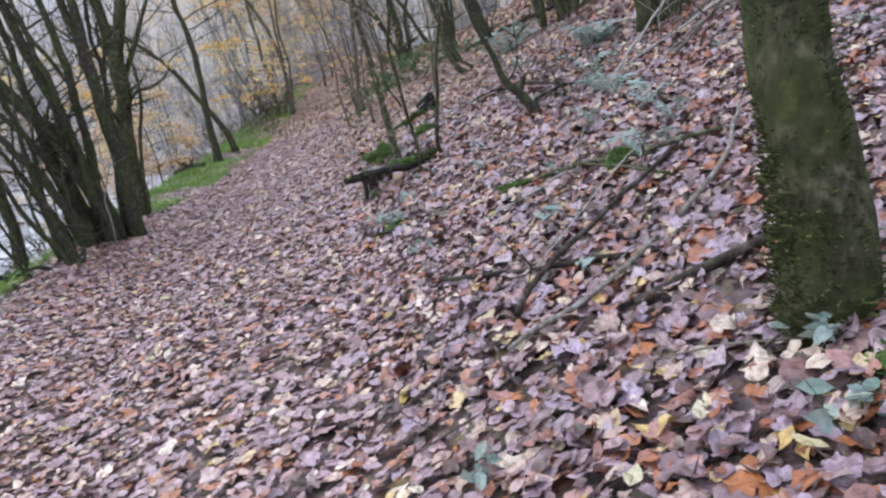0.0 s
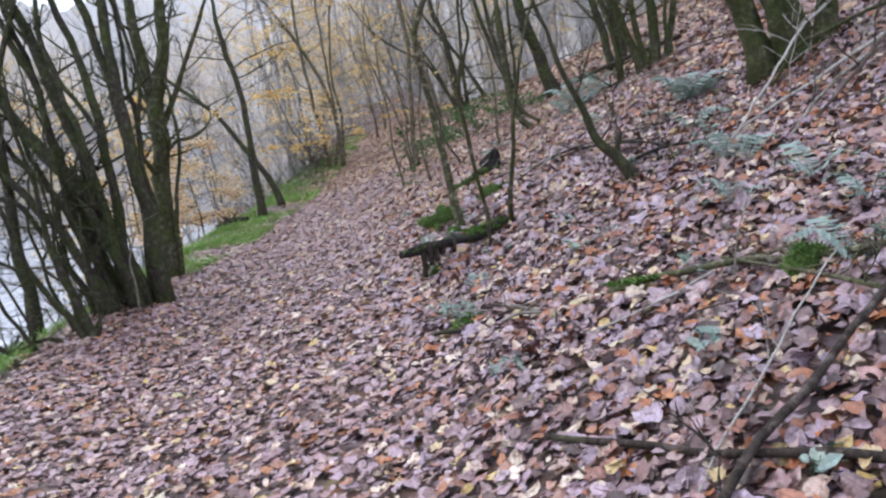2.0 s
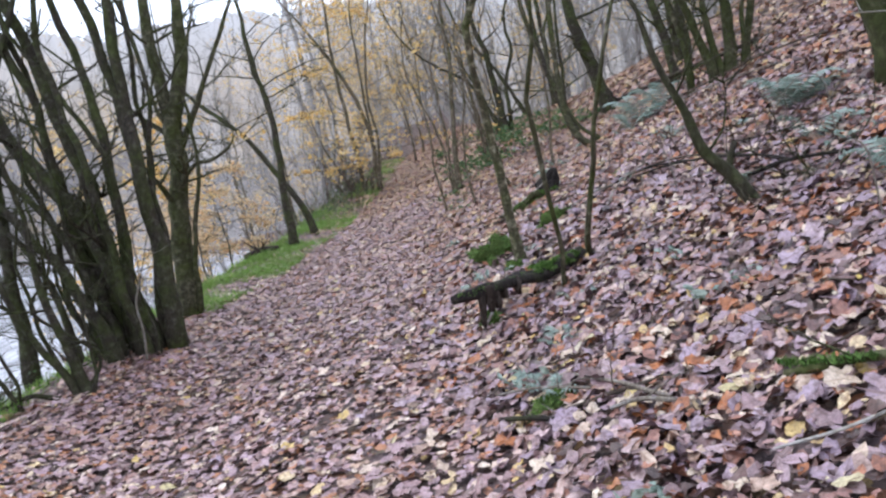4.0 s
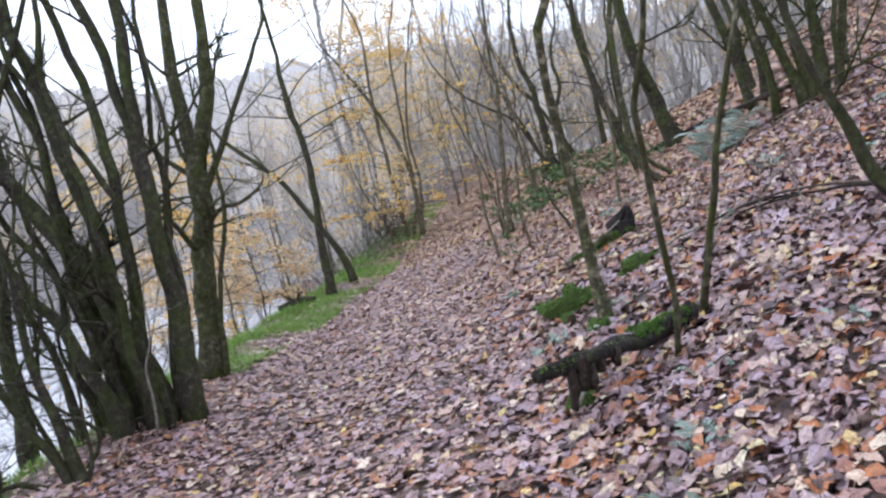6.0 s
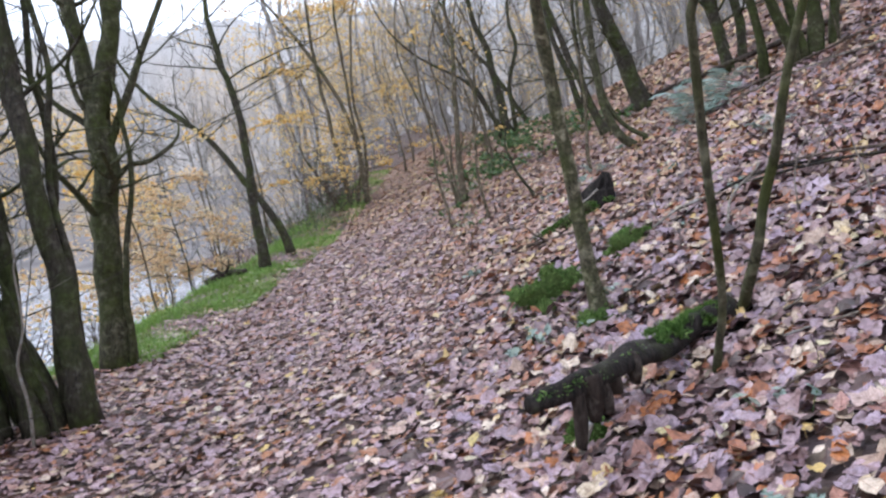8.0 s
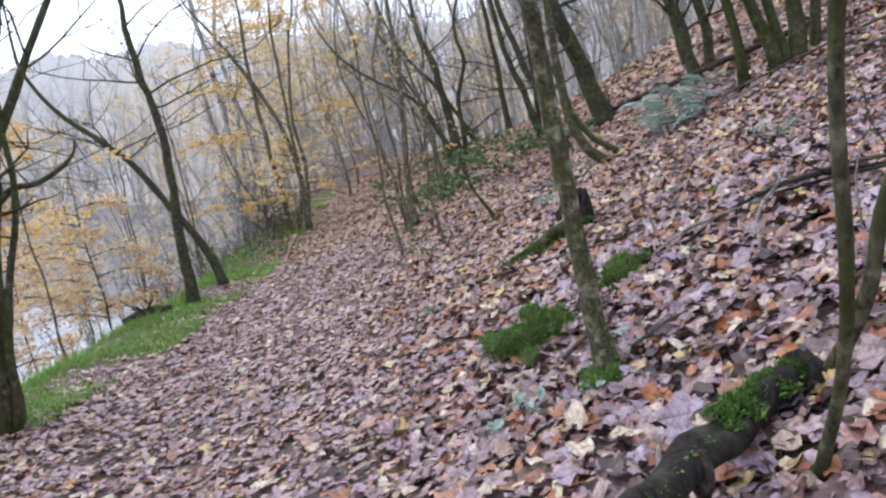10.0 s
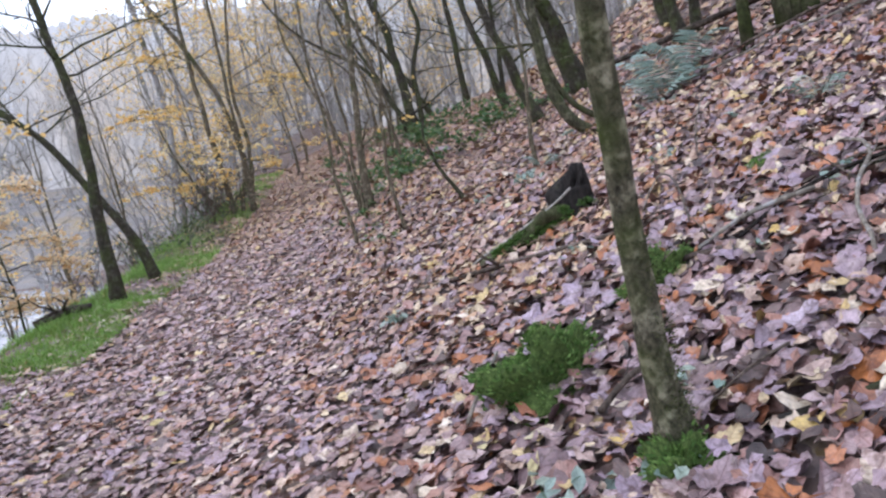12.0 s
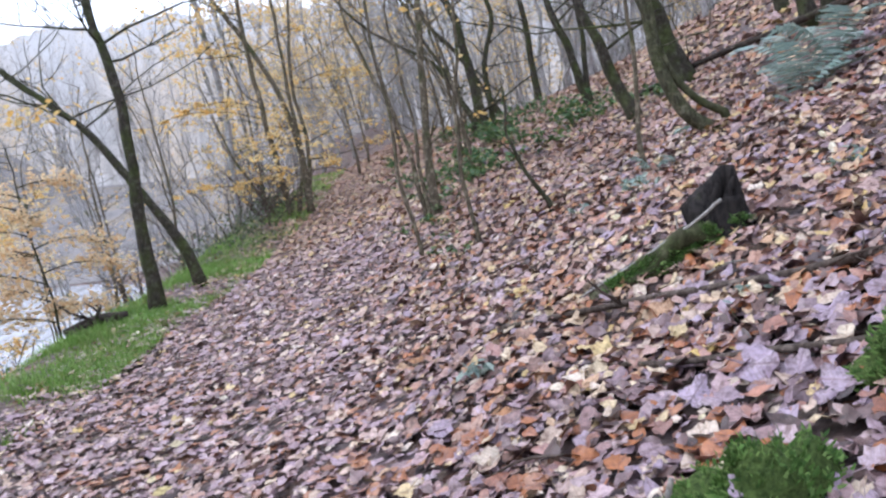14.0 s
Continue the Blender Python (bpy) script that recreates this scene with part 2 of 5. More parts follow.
GROUND, MOSSY, STONE, WATER, FARSLOPE = ground_material(), moss_material(), stone_material(), water_material(), bank_material()

# ---- the lie of the land ----
RISE = ([-25, -4, 4.1, 8.3, 12.4, 16.5, 20.7, 24.8, 33, 43, 100, 400], [0, 0.02, 0.046, 0.128, 0.31, 0.558, 0.913, 1.326, 2.19, 3.0, 5, 9])
SLOPE_X = [-2.8, -2.3, -1.8, -1.24, -0.62, 0, 0.37, 0.66, 1.16, 1.73, 2.15, 2.56, 4.05, 6.6, 11.6, 25, 60, 300]
SLOPE_Z = [-0.52, -0.5, -0.45, -0.33, -0.165, 0, 0.124, 0.264, 0.454, 0.743, 0.95, 1.115, 1.73, 3.06, 5.8, 13, 28, 60]
EDGE = ([0, 10.7, 14.5, 15.8, 18.3, 21, 26.5, 35, 60], [-3.3, -3.25, -2.85, -2.4, -2.05, -1.4, -0.66, 0.1, 1.5])
BANK = ([-300, -60, -36, -27, -23, -10, -5, -3.5, -2.6, -1.6, -1.0, -0.5, 0], [38, 12, 3.5, 0.2, -3.4, -3.4, -2.4, -1.9, -1.3, -0.5, -0.12, -0.03, 0])
VERGE = ([12.5, 16.5], [1.0, 1.45])  # how much wider the bank lies beyond the clump
HILL = ([44, 56, 70, 100, 400], [0, 2.0, 6.0, 9, 30])  # the valley side that closes the view ahead
CREST = ([22, 27, 35, 60, 400], [0, 0.6, 2.2, 6, 20])  # the slope rounds off to a brow further on
WATER_Z = -1.75


def ground_z(x, y):
    """Height of the ground: a path along y, a slope up on its right and a bank down to the river on its left."""
    e = np.interp(y, *EDGE)
    u = np.minimum(0, x - e)
    u = np.where(u > -12, u / np.interp(y, *VERGE), u + 12 - 12 / np.interp(y, *VERGE))
    z = np.interp(np.maximum(x, e), SLOPE_X, SLOPE_Z) + np.interp(u, *BANK) + np.interp(y, *RISE) * np.interp(u, [-3.5, -0.8], [0, 1]) + np.interp(y, *HILL)
    z = z - np.interp(y, *CREST) * np.interp(x, [3, 7, 12, 40], [0, 1, 1.5, 2.5])
    return z + 0.018 * np.sin(1.9 * x + 0.7 * y) * np.sin(1.3 * y - 0.5 * x) + 0.010 * np.sin(4.7 * x - 2.1 * y + 1) * np.sin(3.9 * y + 1.7 * x)


def ground_normal(x, y):
    d = 0.08
    gx = (ground_z(x + d, y) - ground_z(x - d, y)) / (2 * d)
    gy = (ground_z(x, y + d) - ground_z(x, y - d)) / (2 * d)
    k = np.stack([-gx, -gy, np.ones_like(gx)], -1)
    return k / np.linalg.norm(k, axis=-1, keepdims=True)


def mesh_from(name, verts, faces, material, smooth=True):
    me = bpy.data.meshes.new(name)
    me.from_pydata([tuple(v) for v in verts], [], [tuple(f) for f in faces])
    if smooth:
        me.polygons.foreach_set("use_smooth", [True] * len(me.polygons))
    me.materials.append(material)
    me.update()
    return me


def mesh_from_arrays(name, verts, tris, material, smooth=False, flat=None):
    """Quick mesh from numpy arrays of vertices and triangles."""
    me = bpy.data.meshes.new(name)
    me.vertices.add(len(verts))
    me.vertices.foreach_set("co", np.asarray(verts, np.float32).ravel())
    me.loops.add(len(tris) * 3)
    me.loops.foreach_set("vertex_index", np.asarray(tris, np.int32).ravel())
    me.polygons.add(len(tris))
    me.polygons.foreach_set("loop_start", np.arange(0, len(tris) * 3, 3, dtype=np.int32))
    me.polygons.foreach_set("use_smooth", [smooth] * len(tris))
    if flat is not None:
        me.uv_layers.new(name="leaf").data.foreach_set("uv", np.asarray(flat, np.float32)[np.asarray(tris).ravel()].ravel())
    me.materials.append(material)
    me.update(calc_edges=True)
    me.validate()
    return me


def part(name, geo, material, parent=None, label="", smooth=True):
    """Links (verts, faces) as one mesh object under a thing."""
    ob = new(name, mesh_from(name, geo[0], geo[1], material, smooth))
    if parent:
        ob.parent = parent
    return tagged(ob, label) if label else ob


def thing(name, m, label, category, group=""):
    ob = new(name)
    ob.empty_display_size = 0.1
    ob.matrix_world = m
    return tagged(ob, label, category, group)


def axis_steps(spans):
    out = []
    for a, b, step in spans:
        out += list(np.arange(a, b, step))
    return np.array(out + [spans[-1][1]])


gx = axis_steps([(-300, -70, 23), (-70, -30, 4), (-30, -8, 1.5), (-8, -4.5, 0.3), (-4.5, 6, 0.14), (6, 14, 0.5), (14, 60, 3), (60, 300, 30)])
gy = axis_steps([(-200, -20, 20), (-20, -2, 1.2), (-2, 20, 0.16), (20, 40, 0.4), (40, 80, 2), (80, 400, 20)])
GX, GY = np.meshgrid(gx, gy)
gv = np.stack([GX.ravel(), GY.ravel(), ground_z(GX, GY).ravel() - 0.016], -1)
nx = len(gx)
idx = (np.arange(len(gy) - 1)[:, None] * nx + np.arange(nx - 1)[None, :]).ravel()
gt = np.concatenate([np.stack([idx, idx + 1, idx + nx + 1], -1), np.stack([idx, idx + nx + 1, idx + nx], -1)])
ground = new("ground", mesh_from_arrays("ground", gv, gt, GROUND, True))
tagged(ground, "woodland floor of damp brown leaf mould sloping to a river", "ground", kind="structure")
# Ground far ahead and across the river takes the haze-paled material.
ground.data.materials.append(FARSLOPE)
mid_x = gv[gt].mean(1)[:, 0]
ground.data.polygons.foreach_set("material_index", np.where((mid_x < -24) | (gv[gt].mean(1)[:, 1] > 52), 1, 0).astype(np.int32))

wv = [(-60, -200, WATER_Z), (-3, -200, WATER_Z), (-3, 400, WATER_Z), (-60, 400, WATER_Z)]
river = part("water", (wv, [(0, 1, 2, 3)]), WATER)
tagged(river, "riffled river water with the white sky's reflection painted in", "river", kind="structure")

# ---- the hazy wooded valley side, far beyond the river bend ----


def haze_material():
    # Distance haze painted in as glow, paling upwards to meet the sky.
    m, n, l, b = shader("painted_haze", 1.0, 0.0)
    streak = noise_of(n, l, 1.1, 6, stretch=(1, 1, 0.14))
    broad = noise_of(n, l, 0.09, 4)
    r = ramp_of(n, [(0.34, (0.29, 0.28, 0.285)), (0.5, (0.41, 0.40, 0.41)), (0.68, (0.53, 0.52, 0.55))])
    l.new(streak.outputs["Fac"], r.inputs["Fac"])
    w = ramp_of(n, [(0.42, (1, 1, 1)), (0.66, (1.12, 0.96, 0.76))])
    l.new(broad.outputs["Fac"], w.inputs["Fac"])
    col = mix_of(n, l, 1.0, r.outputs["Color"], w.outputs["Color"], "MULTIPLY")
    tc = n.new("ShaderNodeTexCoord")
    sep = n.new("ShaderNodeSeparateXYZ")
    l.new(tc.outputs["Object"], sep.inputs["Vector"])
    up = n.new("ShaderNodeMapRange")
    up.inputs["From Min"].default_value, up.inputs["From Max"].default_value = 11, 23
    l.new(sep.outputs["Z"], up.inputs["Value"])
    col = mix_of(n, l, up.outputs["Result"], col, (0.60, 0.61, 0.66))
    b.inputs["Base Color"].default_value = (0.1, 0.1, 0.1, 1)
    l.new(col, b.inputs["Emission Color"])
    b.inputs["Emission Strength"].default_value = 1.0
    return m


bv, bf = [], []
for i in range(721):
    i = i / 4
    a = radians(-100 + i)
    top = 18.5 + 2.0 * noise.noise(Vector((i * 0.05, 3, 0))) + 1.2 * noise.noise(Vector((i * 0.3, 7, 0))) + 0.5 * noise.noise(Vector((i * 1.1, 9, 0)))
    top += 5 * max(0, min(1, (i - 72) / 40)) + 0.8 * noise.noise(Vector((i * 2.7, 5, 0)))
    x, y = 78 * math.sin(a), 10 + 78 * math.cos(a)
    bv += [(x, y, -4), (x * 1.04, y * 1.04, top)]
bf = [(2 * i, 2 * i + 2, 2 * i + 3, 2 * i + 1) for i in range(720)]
tagged(part("backdrop", (bv, bf), haze_material()), "wooded hillside across the valley, haze painted in as pale glow", "hillside", kind="structure")

# ---- tubes, branches and trees ----


def smooth_line(pts, n):
    """Catmull-Rom curve through the points, n pieces to a span."""
    p = [Vector(q) for q in pts]
    p = [p[0] * 2 - p[1]] + p + [p[-1] * 2 - p[-2]]
    out = []
    for i in range(1, len(p) - 2):
        a, b, c, d = p[i - 1:i + 3]
        for k in range(n):
            t = k / n
            out.append(0.5 * (2 * b + (c - a) * t + (2 * a - 5 * b + 4 * c - d) * t * t + (3 * b - a - 3 * c + d) * t ** 3))
    out.append(p[-2])
    return out


def tube(geo, line, radii, sides=8, knobs=0.0, flare=0.0, seed=0.0):
    """Adds a closed tapered tube along the line to (verts, faces)."""
    v, f = geo
    start = len(v)
    side = Vector((1, 0, 0))
    n = len(line)
    for i, c in enumerate(line):
        d = (line[min(i + 1, n - 1)] - line[max(i - 1, 0)]).normalized()
        side = (side - d * side.dot(d))
        side = side.normalized() if side.length > 1e-4 else d.orthogonal().normalized()
        up = d.cross(side)
        for k in range(sides):
            a = 2 * math.pi * k / sides
            o = side * math.cos(a) + up * math.sin(a)
            r = radii[i]
            if knobs:
                r *= 1 + knobs * noise.noise(c * 3.5 + o * 0.7 + Vector((seed, seed, 0)))
            if flare and i < n * 0.22:
                s = 1 - i / (n * 0.22)
                r *= 1 + flare * s * s * (1 + 0.6 * math.sin(a * 4 + seed))
            v.append(c + o * r)
    for i in range(n - 1):
        for k in range(sides):
            a, b = start + i * sides + k, start + i * sides + (k + 1) % sides
            f.append((a, b, b + sides, a + sides))
    f.append(tuple(range(start + sides - 1, start - 1, -1)))
    f.append(tuple(range(start + (n - 1) * sides, start + n * sides)))
    return geo


def line_radii(n, r0, r1, power=1.0):
    return [r0 + (r1 - r0) * (i / max(1, n - 1)) ** power for i in range(n)]


def twig_tree(geo, rng, start, heading, length, radius, depth, tips, droop=0.0, sub=None):
    """A branch that wanders and splits into finer twigs (into sub, if given); collects the tips."""
    pts, d, p = [start], heading.normalized(), start.copy()
    steps = 5
    for i in range(steps):
        d = (d + Vector((rng.gauss(0, 0.16), rng.gauss(0, 0.16), rng.gauss(0.05, 0.12) - droop))).normalized()
        p = p + d * (length / steps)
        pts.append(p.copy())
    tube(geo, pts, line_radii(len(pts), radius, radius * 0.35), 5 if radius > 0.012 else 3)
    tips.extend(pts[2:])
    if depth > 0:
        for k in range(rng.randint(3, 5)):
            i = rng.randint(1, steps)
            s = Vector((rng.gauss(0, 1), rng.gauss(0, 1), rng.gauss(0.25, 0.5)))
            twig_tree(geo if sub is None else sub, rng, pts[i], d * 0.8 + s.normalized() * 0.9, length * rng.uniform(0.35, 0.6), radius * 0.5, depth - 1, tips, droop)


def bough(parent, name, material, rng, start, heading, length, radius, tips, droop=0.0, depth=2):
    """A branch as a part, with its finer twigs as a part of it."""
    limb, fine = ([], []), ([], [])
    twig_tree(limb, rng, start, heading, length, radius, depth, tips, droop, fine)
    ob = part(name, limb, material, parent)
    tagged(part("twig_mass", fine, material, ob), kind="stuff")
    return ob


def leaf_cloud(rng, places, count, size, spread, flat=0.5):
    """Small folded leaves round the given places."""
    v, f = [], []
    for _ in range(count):
        c = rng.choice(places) + Vector((rng.gauss(0, spread), rng.gauss(0, spread), rng.gauss(0, spread * flat)))
        s = size * rng.uniform(0.6, 1.25)
        turn = Euler((rng.gauss(0, 0.55), rng.gauss(0, 0.55), rng.uniform(0, 6.28))).to_matrix()
        i = len(v)
        for q in ((0, -0.5, 0), (0.27, -0.1, 0.07), (0.22, 0.25, 0.05), (0, 0.55, -0.04), (-0.22, 0.25, 0.05), (-0.27, -0.1, 0.07)):
            v.append(c + turn @ (Vector(q) * s))
        f += [(i, i + 1, i + 2, i + 3), (i, i + 3, i + 4, i + 5)]
    return v, f


def stem(pts, r0, r1, grow=0.0, sides=10, name="trunk"):
    return pts, r0, r1, grow, sides, name


def tree(name, x, y, stems, bark, label, seed, category="tree", group="", boughs=5, bough_len=1.3, bough_from=0.35, leaves=0, leaf_size=0.06, spread=0.12, flare=0.2, droop=0.0, joined=False, girth=0.85, crook=0.045, rise=(0.15, 0.9)):
    """A tree or coppice clump: each stem follows its line and grows on past it to a thin top, with boughs and twigs."""
    rng = random.Random(seed)
    root = thing(name, pose(x, y, float(ground_z(x, y)) - 0.02), label, category, group)
    tips, rest = [], ([], [])
    for k, (pts, r0, r1, grow, sides, pname) in enumerate(stems):
        ln = smooth_line(pts, 5)
        r0, r1 = r0 * girth, r1 * girth
        rad = line_radii(len(ln), r0, r1, 0.8)
        if pname == "trunk":
            first = ln[0]
            below = float(ground_z(x + first.x, y + first.y)) - float(ground_z(x, y)) + 0.02
            if first.z < 0.6:
                ln[0] = Vector((first.x, first.y, min(first.z, below) - 0.12))
        ln = [ln[0]] + [p + noise.noise_vector(p * 1.9 + Vector((seed * 1.7 + k * 5.3, 0, 0))) * crook for p in ln[1:]]
        if grow:
            d, p, m = (ln[-1] - ln[-4]).normalized(), ln[-1].copy(), 9
            for i in range(m):
                d = (d * 0.9 + Vector((rng.gauss(0, 0.13), rng.gauss(0, 0.13), 0.14))).normalized()
                p = p + d * (grow / m)
                ln.append(p.copy())
                rad.append(r1 + (0.008 - r1) * (i + 1) / m)
        geo = tube(([], []), ln, rad, sides, 0.28 if r0 > 0.05 else 0.15, flare if ln[0].z < 0.2 else 0, seed + k)
        part(pname, geo, bark, root)
        n = len(ln)
        for _ in range(boughs):
            i = min(n - 1, int(n * rng.uniform(bough_from, 1.0)))
            a = rng.uniform(0, 6.28)
            h = Vector((math.cos(a), math.sin(a), rng.uniform(*rise)))
            if joined:
                twig_tree(rest, rng, ln[i], h, bough_len * rng.uniform(0.5, 1.2), max(0.007, rad[i] * 0.33), 2, tips, droop)
            else:
                bough(root, "branch", bark, rng, ln[i], h, bough_len * rng.uniform(0.5, 1.2), max(0.007, rad[i] * 0.33), tips, droop)
    if rest[0]:
        tagged(part("twig_mass", rest, bark, root), kind="stuff")
    if leaves and tips:
        low = [p for i, p in enumerate(tips) if noise.noise(Vector((i * 0.045, seed, 0))) > 0.02] or tips
        part("crown", leaf_cloud(rng, low, leaves, leaf_size * 1.15, spread, 0.3), YELLOW, root, "thin crown of yellow autumn leaves", False)
    return root


def moss_tuft(parent, places, rng, n, size, moss=None):
    """Upright moss shoots on the given places (position, normal)."""
    v, f = [], []
    for _ in range(n):
        c, nr = rng.choice(places)
        c = c + Vector((rng.gauss(0, 0.012), rng.gauss(0, 0.012), rng.gauss(0, 0.006)))
        d = (nr + Vector((rng.gauss(0, 0.6), rng.gauss(0, 0.6), rng.gauss(0.2, 0.3)))).normalized() * size * rng.uniform(0.6, 1.4)
        s = d.orthogonal().normalized() * size * 0.2
        i = len(v)
        v += [c - s, c + s, c + d * 0.6 + s * 0.7, c + d, c + d * 0.6 - s * 0.9]
        f += [(i, i + 1, i + 2, i + 3, i + 4)]
    return tagged(part("moss_fuzz", (v, f), moss or MOSSBLADE, parent, "fluffy green moss", False), kind="stuff")


def trunk_moss(root, ln, radii, n, size, seed, facing=(-0.6, -0.8, 0.2), wide=0.1):
    """A coat of moss shoots on the weather side of a trunk."""
    rng = random.Random(seed)
    f, places = Vector(facing).normalized(), []
    ln = [Vector(p) for p in ln]
    for _ in range(n):
        t = rng.random() * (len(ln) - 1)
        i = min(int(t), len(ln) - 2)
        a = rng.uniform(0, 6.283)
        o = Vector((math.cos(a), math.sin(a), 0))
        if o.dot(f) + 0.7 * noise.noise(Vector((a, ln[i].z * 4 + t, seed))) > wide:
            c = ln[i].lerp(ln[i + 1], t - i)
            places.append((c + o * (radii[i] + (radii[i + 1] - radii[i]) * (t - i)), o + Vector((0, 0, 0.25))))
    moss_tuft(root, places, rng, n, size, TRUNKMOSS)


def spray(root, bark, at, heading, length, leaves, seed, size=0.085, foliage=None, loose=0.045, flat=0.35):
    """A level fan of beech leaves on one thin branch."""
    rng = random.Random(seed)
    d = Vector(heading).normalized()
    side = Vector((-d.y, d.x, 0))
    ln = [Vector(at) + d * length * t + Vector((0, 0, 0.10 * math.sin(t * 3) * length - 0.08 * t * t * length)) for t in (0, 0.2, 0.4, 0.6, 0.8, 1.0)]
    branch = part("branch", tube(([], []), ln, line_radii(6, 0.012, 0.004), 6, 0.2, 0, seed), bark, root)
    places = []
    for k in range(16):
        t = rng.uniform(0.2, 1.0)
        p = ln[min(5, int(t * 5.99))]
        s = rng.choice((-1, 1)) * length * 0.42 * (1.15 - t) * rng.uniform(0.4, 1)
        tip = p + side * s + d * abs(s) * 0.8 + Vector((0, 0, rng.gauss(0, 0.03)))
        part("twig", tube(([], []), [p, p.lerp(tip, 0.5) + Vector((0, 0, 0.02)), tip], (0.004, 0.003, 0.002), 4), bark, branch)
        places += [p.lerp(tip, u / 5) for u in range(1, 6)]
    tagged(part("foliage", leaf_cloud(rng, places, leaves, size, loose, flat), foliage or YELLOW, root, smooth=False), kind="stuff")


# the left edge of the path
tree("hazel_coppice", -2.86, 12.02, [
    stem(((0.06, 0.0, 0.03), (-0.05, 0.09, 1.13), (-0.22, 0.17, 2.08), (-0.34, 0.26, 3.15), (-0.46, 0.34, 4.1)), 0.144, 0.075, 3.5),
    stem(((-0.19, 0.01, 0.02), (-0.6, 0.09, 0.86), (-0.95, 0.16, 1.63), (-1.47, 0.23, 2.29), (-1.81, 0.28, 2.73)), 0.165, 0.1, 4.0),
    stem(((-0.37, 0.1, 0.0), (-0.75, 0.14, 1.43), (-0.91, 0.21, 2.26), (-1.11, 0.27, 2.9), (-1.59, 0.39, 4.15)), 0.145, 0.081, 3.5),
    stem(((-0.12, 0.15, 0.0), (-0.11, 0.19, 1.07), (-0.32, 0.26, 2.53), (-0.54, 0.3, 3.48), (-0.74, 0.35, 4.12)), 0.106, 0.069, 3.5),
    stem(((-0.39, 0.04, 0.0), (-0.48, 0.02, 2.04), (-0.64, 0.02, 2.49), (-1.09, 0.09, 3.21), (-1.37, 0.13, 3.6)), 0.056, 0.031, 2.0, 8),
    stem(((-0.77, 0.01, -0.2), (-0.89, 0.06, 0.38), (-1.06, 0.12, 1.01), (-1.33, 0.18, 1.66), (-1.73, 0.23, 2.12)), 0.088, 0.044, 2.5, 8),
    stem(((-0.57, -0.02, -0.02), (-0.78, 0.0, 0.62), (-0.99, 0.02, 1.13), (-1.13, 0.08, 1.77)), 0.069, 0.031, 2.0, 8),
    stem(((-0.05, -0.22, 0.0), (-0.22, -0.2, 0.5), (-0.28, -0.2, 1.0), (-0.42, -0.18, 1.3)), 0.018, 0.012, 0.4, 6),
    stem(((-0.3, -0.1, 0.0), (-0.42, 0.0, 0.8), (-0.5, 0.1, 1.7), (-0.62, 0.2, 2.6), (-0.95, 0.3, 3.9)), 0.1, 0.06, 3.0, 9),
    stem(((-0.5, 0.25, 0.0), (-0.9, 0.3, 1.1), (-1.25, 0.35, 2.2), (-1.5, 0.4, 3.4)), 0.08, 0.05, 3.0, 8),
    stem(((-0.1, 0.3, 0.0), (-0.25, 0.4, 1.2), (-0.2, 0.45, 2.4), (-0.3, 0.5, 3.8)), 0.06, 0.035, 2.5, 8),
    stem(((-0.2, -0.2, 0.0), (-0.5, -0.15, 0.9), (-0.62, -0.1, 1.8), (-1.0, 0.0, 3.0), (-1.2, 0.1, 4.2)), 0.075, 0.04, 2.5, 8),
    stem(((-0.9, 0.3, -0.2), (-1.2, 0.3, 0.5), (-1.35, 0.3, 1.4), (-1.75, 0.3, 2.6), (-2.0, 0.3, 3.6)), 0.065, 0.035, 2.0, 8),
    stem(((0.0, 0.1, 0.0), (0.02, 0.2, 1.2), (-0.15, 0.3, 2.2), (-0.1, 0.3, 3.2), (-0.3, 0.3, 4.2)), 0.05, 0.03, 2.0, 8),
    stem(((-0.55, -0.25, -0.05), (-0.8, -0.2, 0.6), (-1.2, -0.15, 1.2), (-1.75, -0.1, 1.9), (-2.3, 0.0, 2.5)), 0.1, 0.05, 2.5, 9),
    stem(((-0.75, 0.15, -0.15), (-0.9, 0.2, 0.8), (-1.15, 0.25, 1.8), (-1.35, 0.3, 2.9), (-1.8, 0.3, 4.0)), 0.1, 0.055, 2.5, 9),
    stem(((-0.85, -0.1, -0.2), (-0.95, -0.05, 0.3), (-1.2, 0.0, 0.75), (-1.3, 0.0, 1.2)), 0.045, 0.02, 0.8, 7),
], BARK_DARK, "many-stemmed dark hazel coppice leaning over the river bank", 11, boughs=5, bough_len=1.1, bough_from=0.2, crook=0.08, girth=0.8)
tree("cane", -3.05, 11.6, [stem(((0.0, 0.0, -0.02), (0.0, 0.0, 0.38), (-0.04, 0.0, 0.68), (0.02, 0.0, 0.97), (-0.02, 0.05, 1.4)), 0.015, 0.008, 0.3, 7)], TWIGWOOD, "thin pale curving cane before the dark coppice", 43, "shoot", boughs=1, bough_len=0.3, flare=0, girth=1.0, crook=0.01)
tree("bank_tree", -4.0, 11.9, [
    stem(((0.1, 0.0, 0.0), (-0.11, 0.05, 0.85), (-0.45, 0.11, 1.5), (-0.75, 0.14, 1.7)), 0.063, 0.031, 2.0, 8),
    stem(((-0.45, 0.04, -0.2), (-0.59, 0.09, 0.9), (-0.66, 0.16, 1.7), (-0.7, 0.22, 2.5)), 0.113, 0.063, 3.5),
], BARK_DARK, "dark twisted alder on the steep river bank", 12, boughs=5, bough_len=1.0, bough_from=0.15)
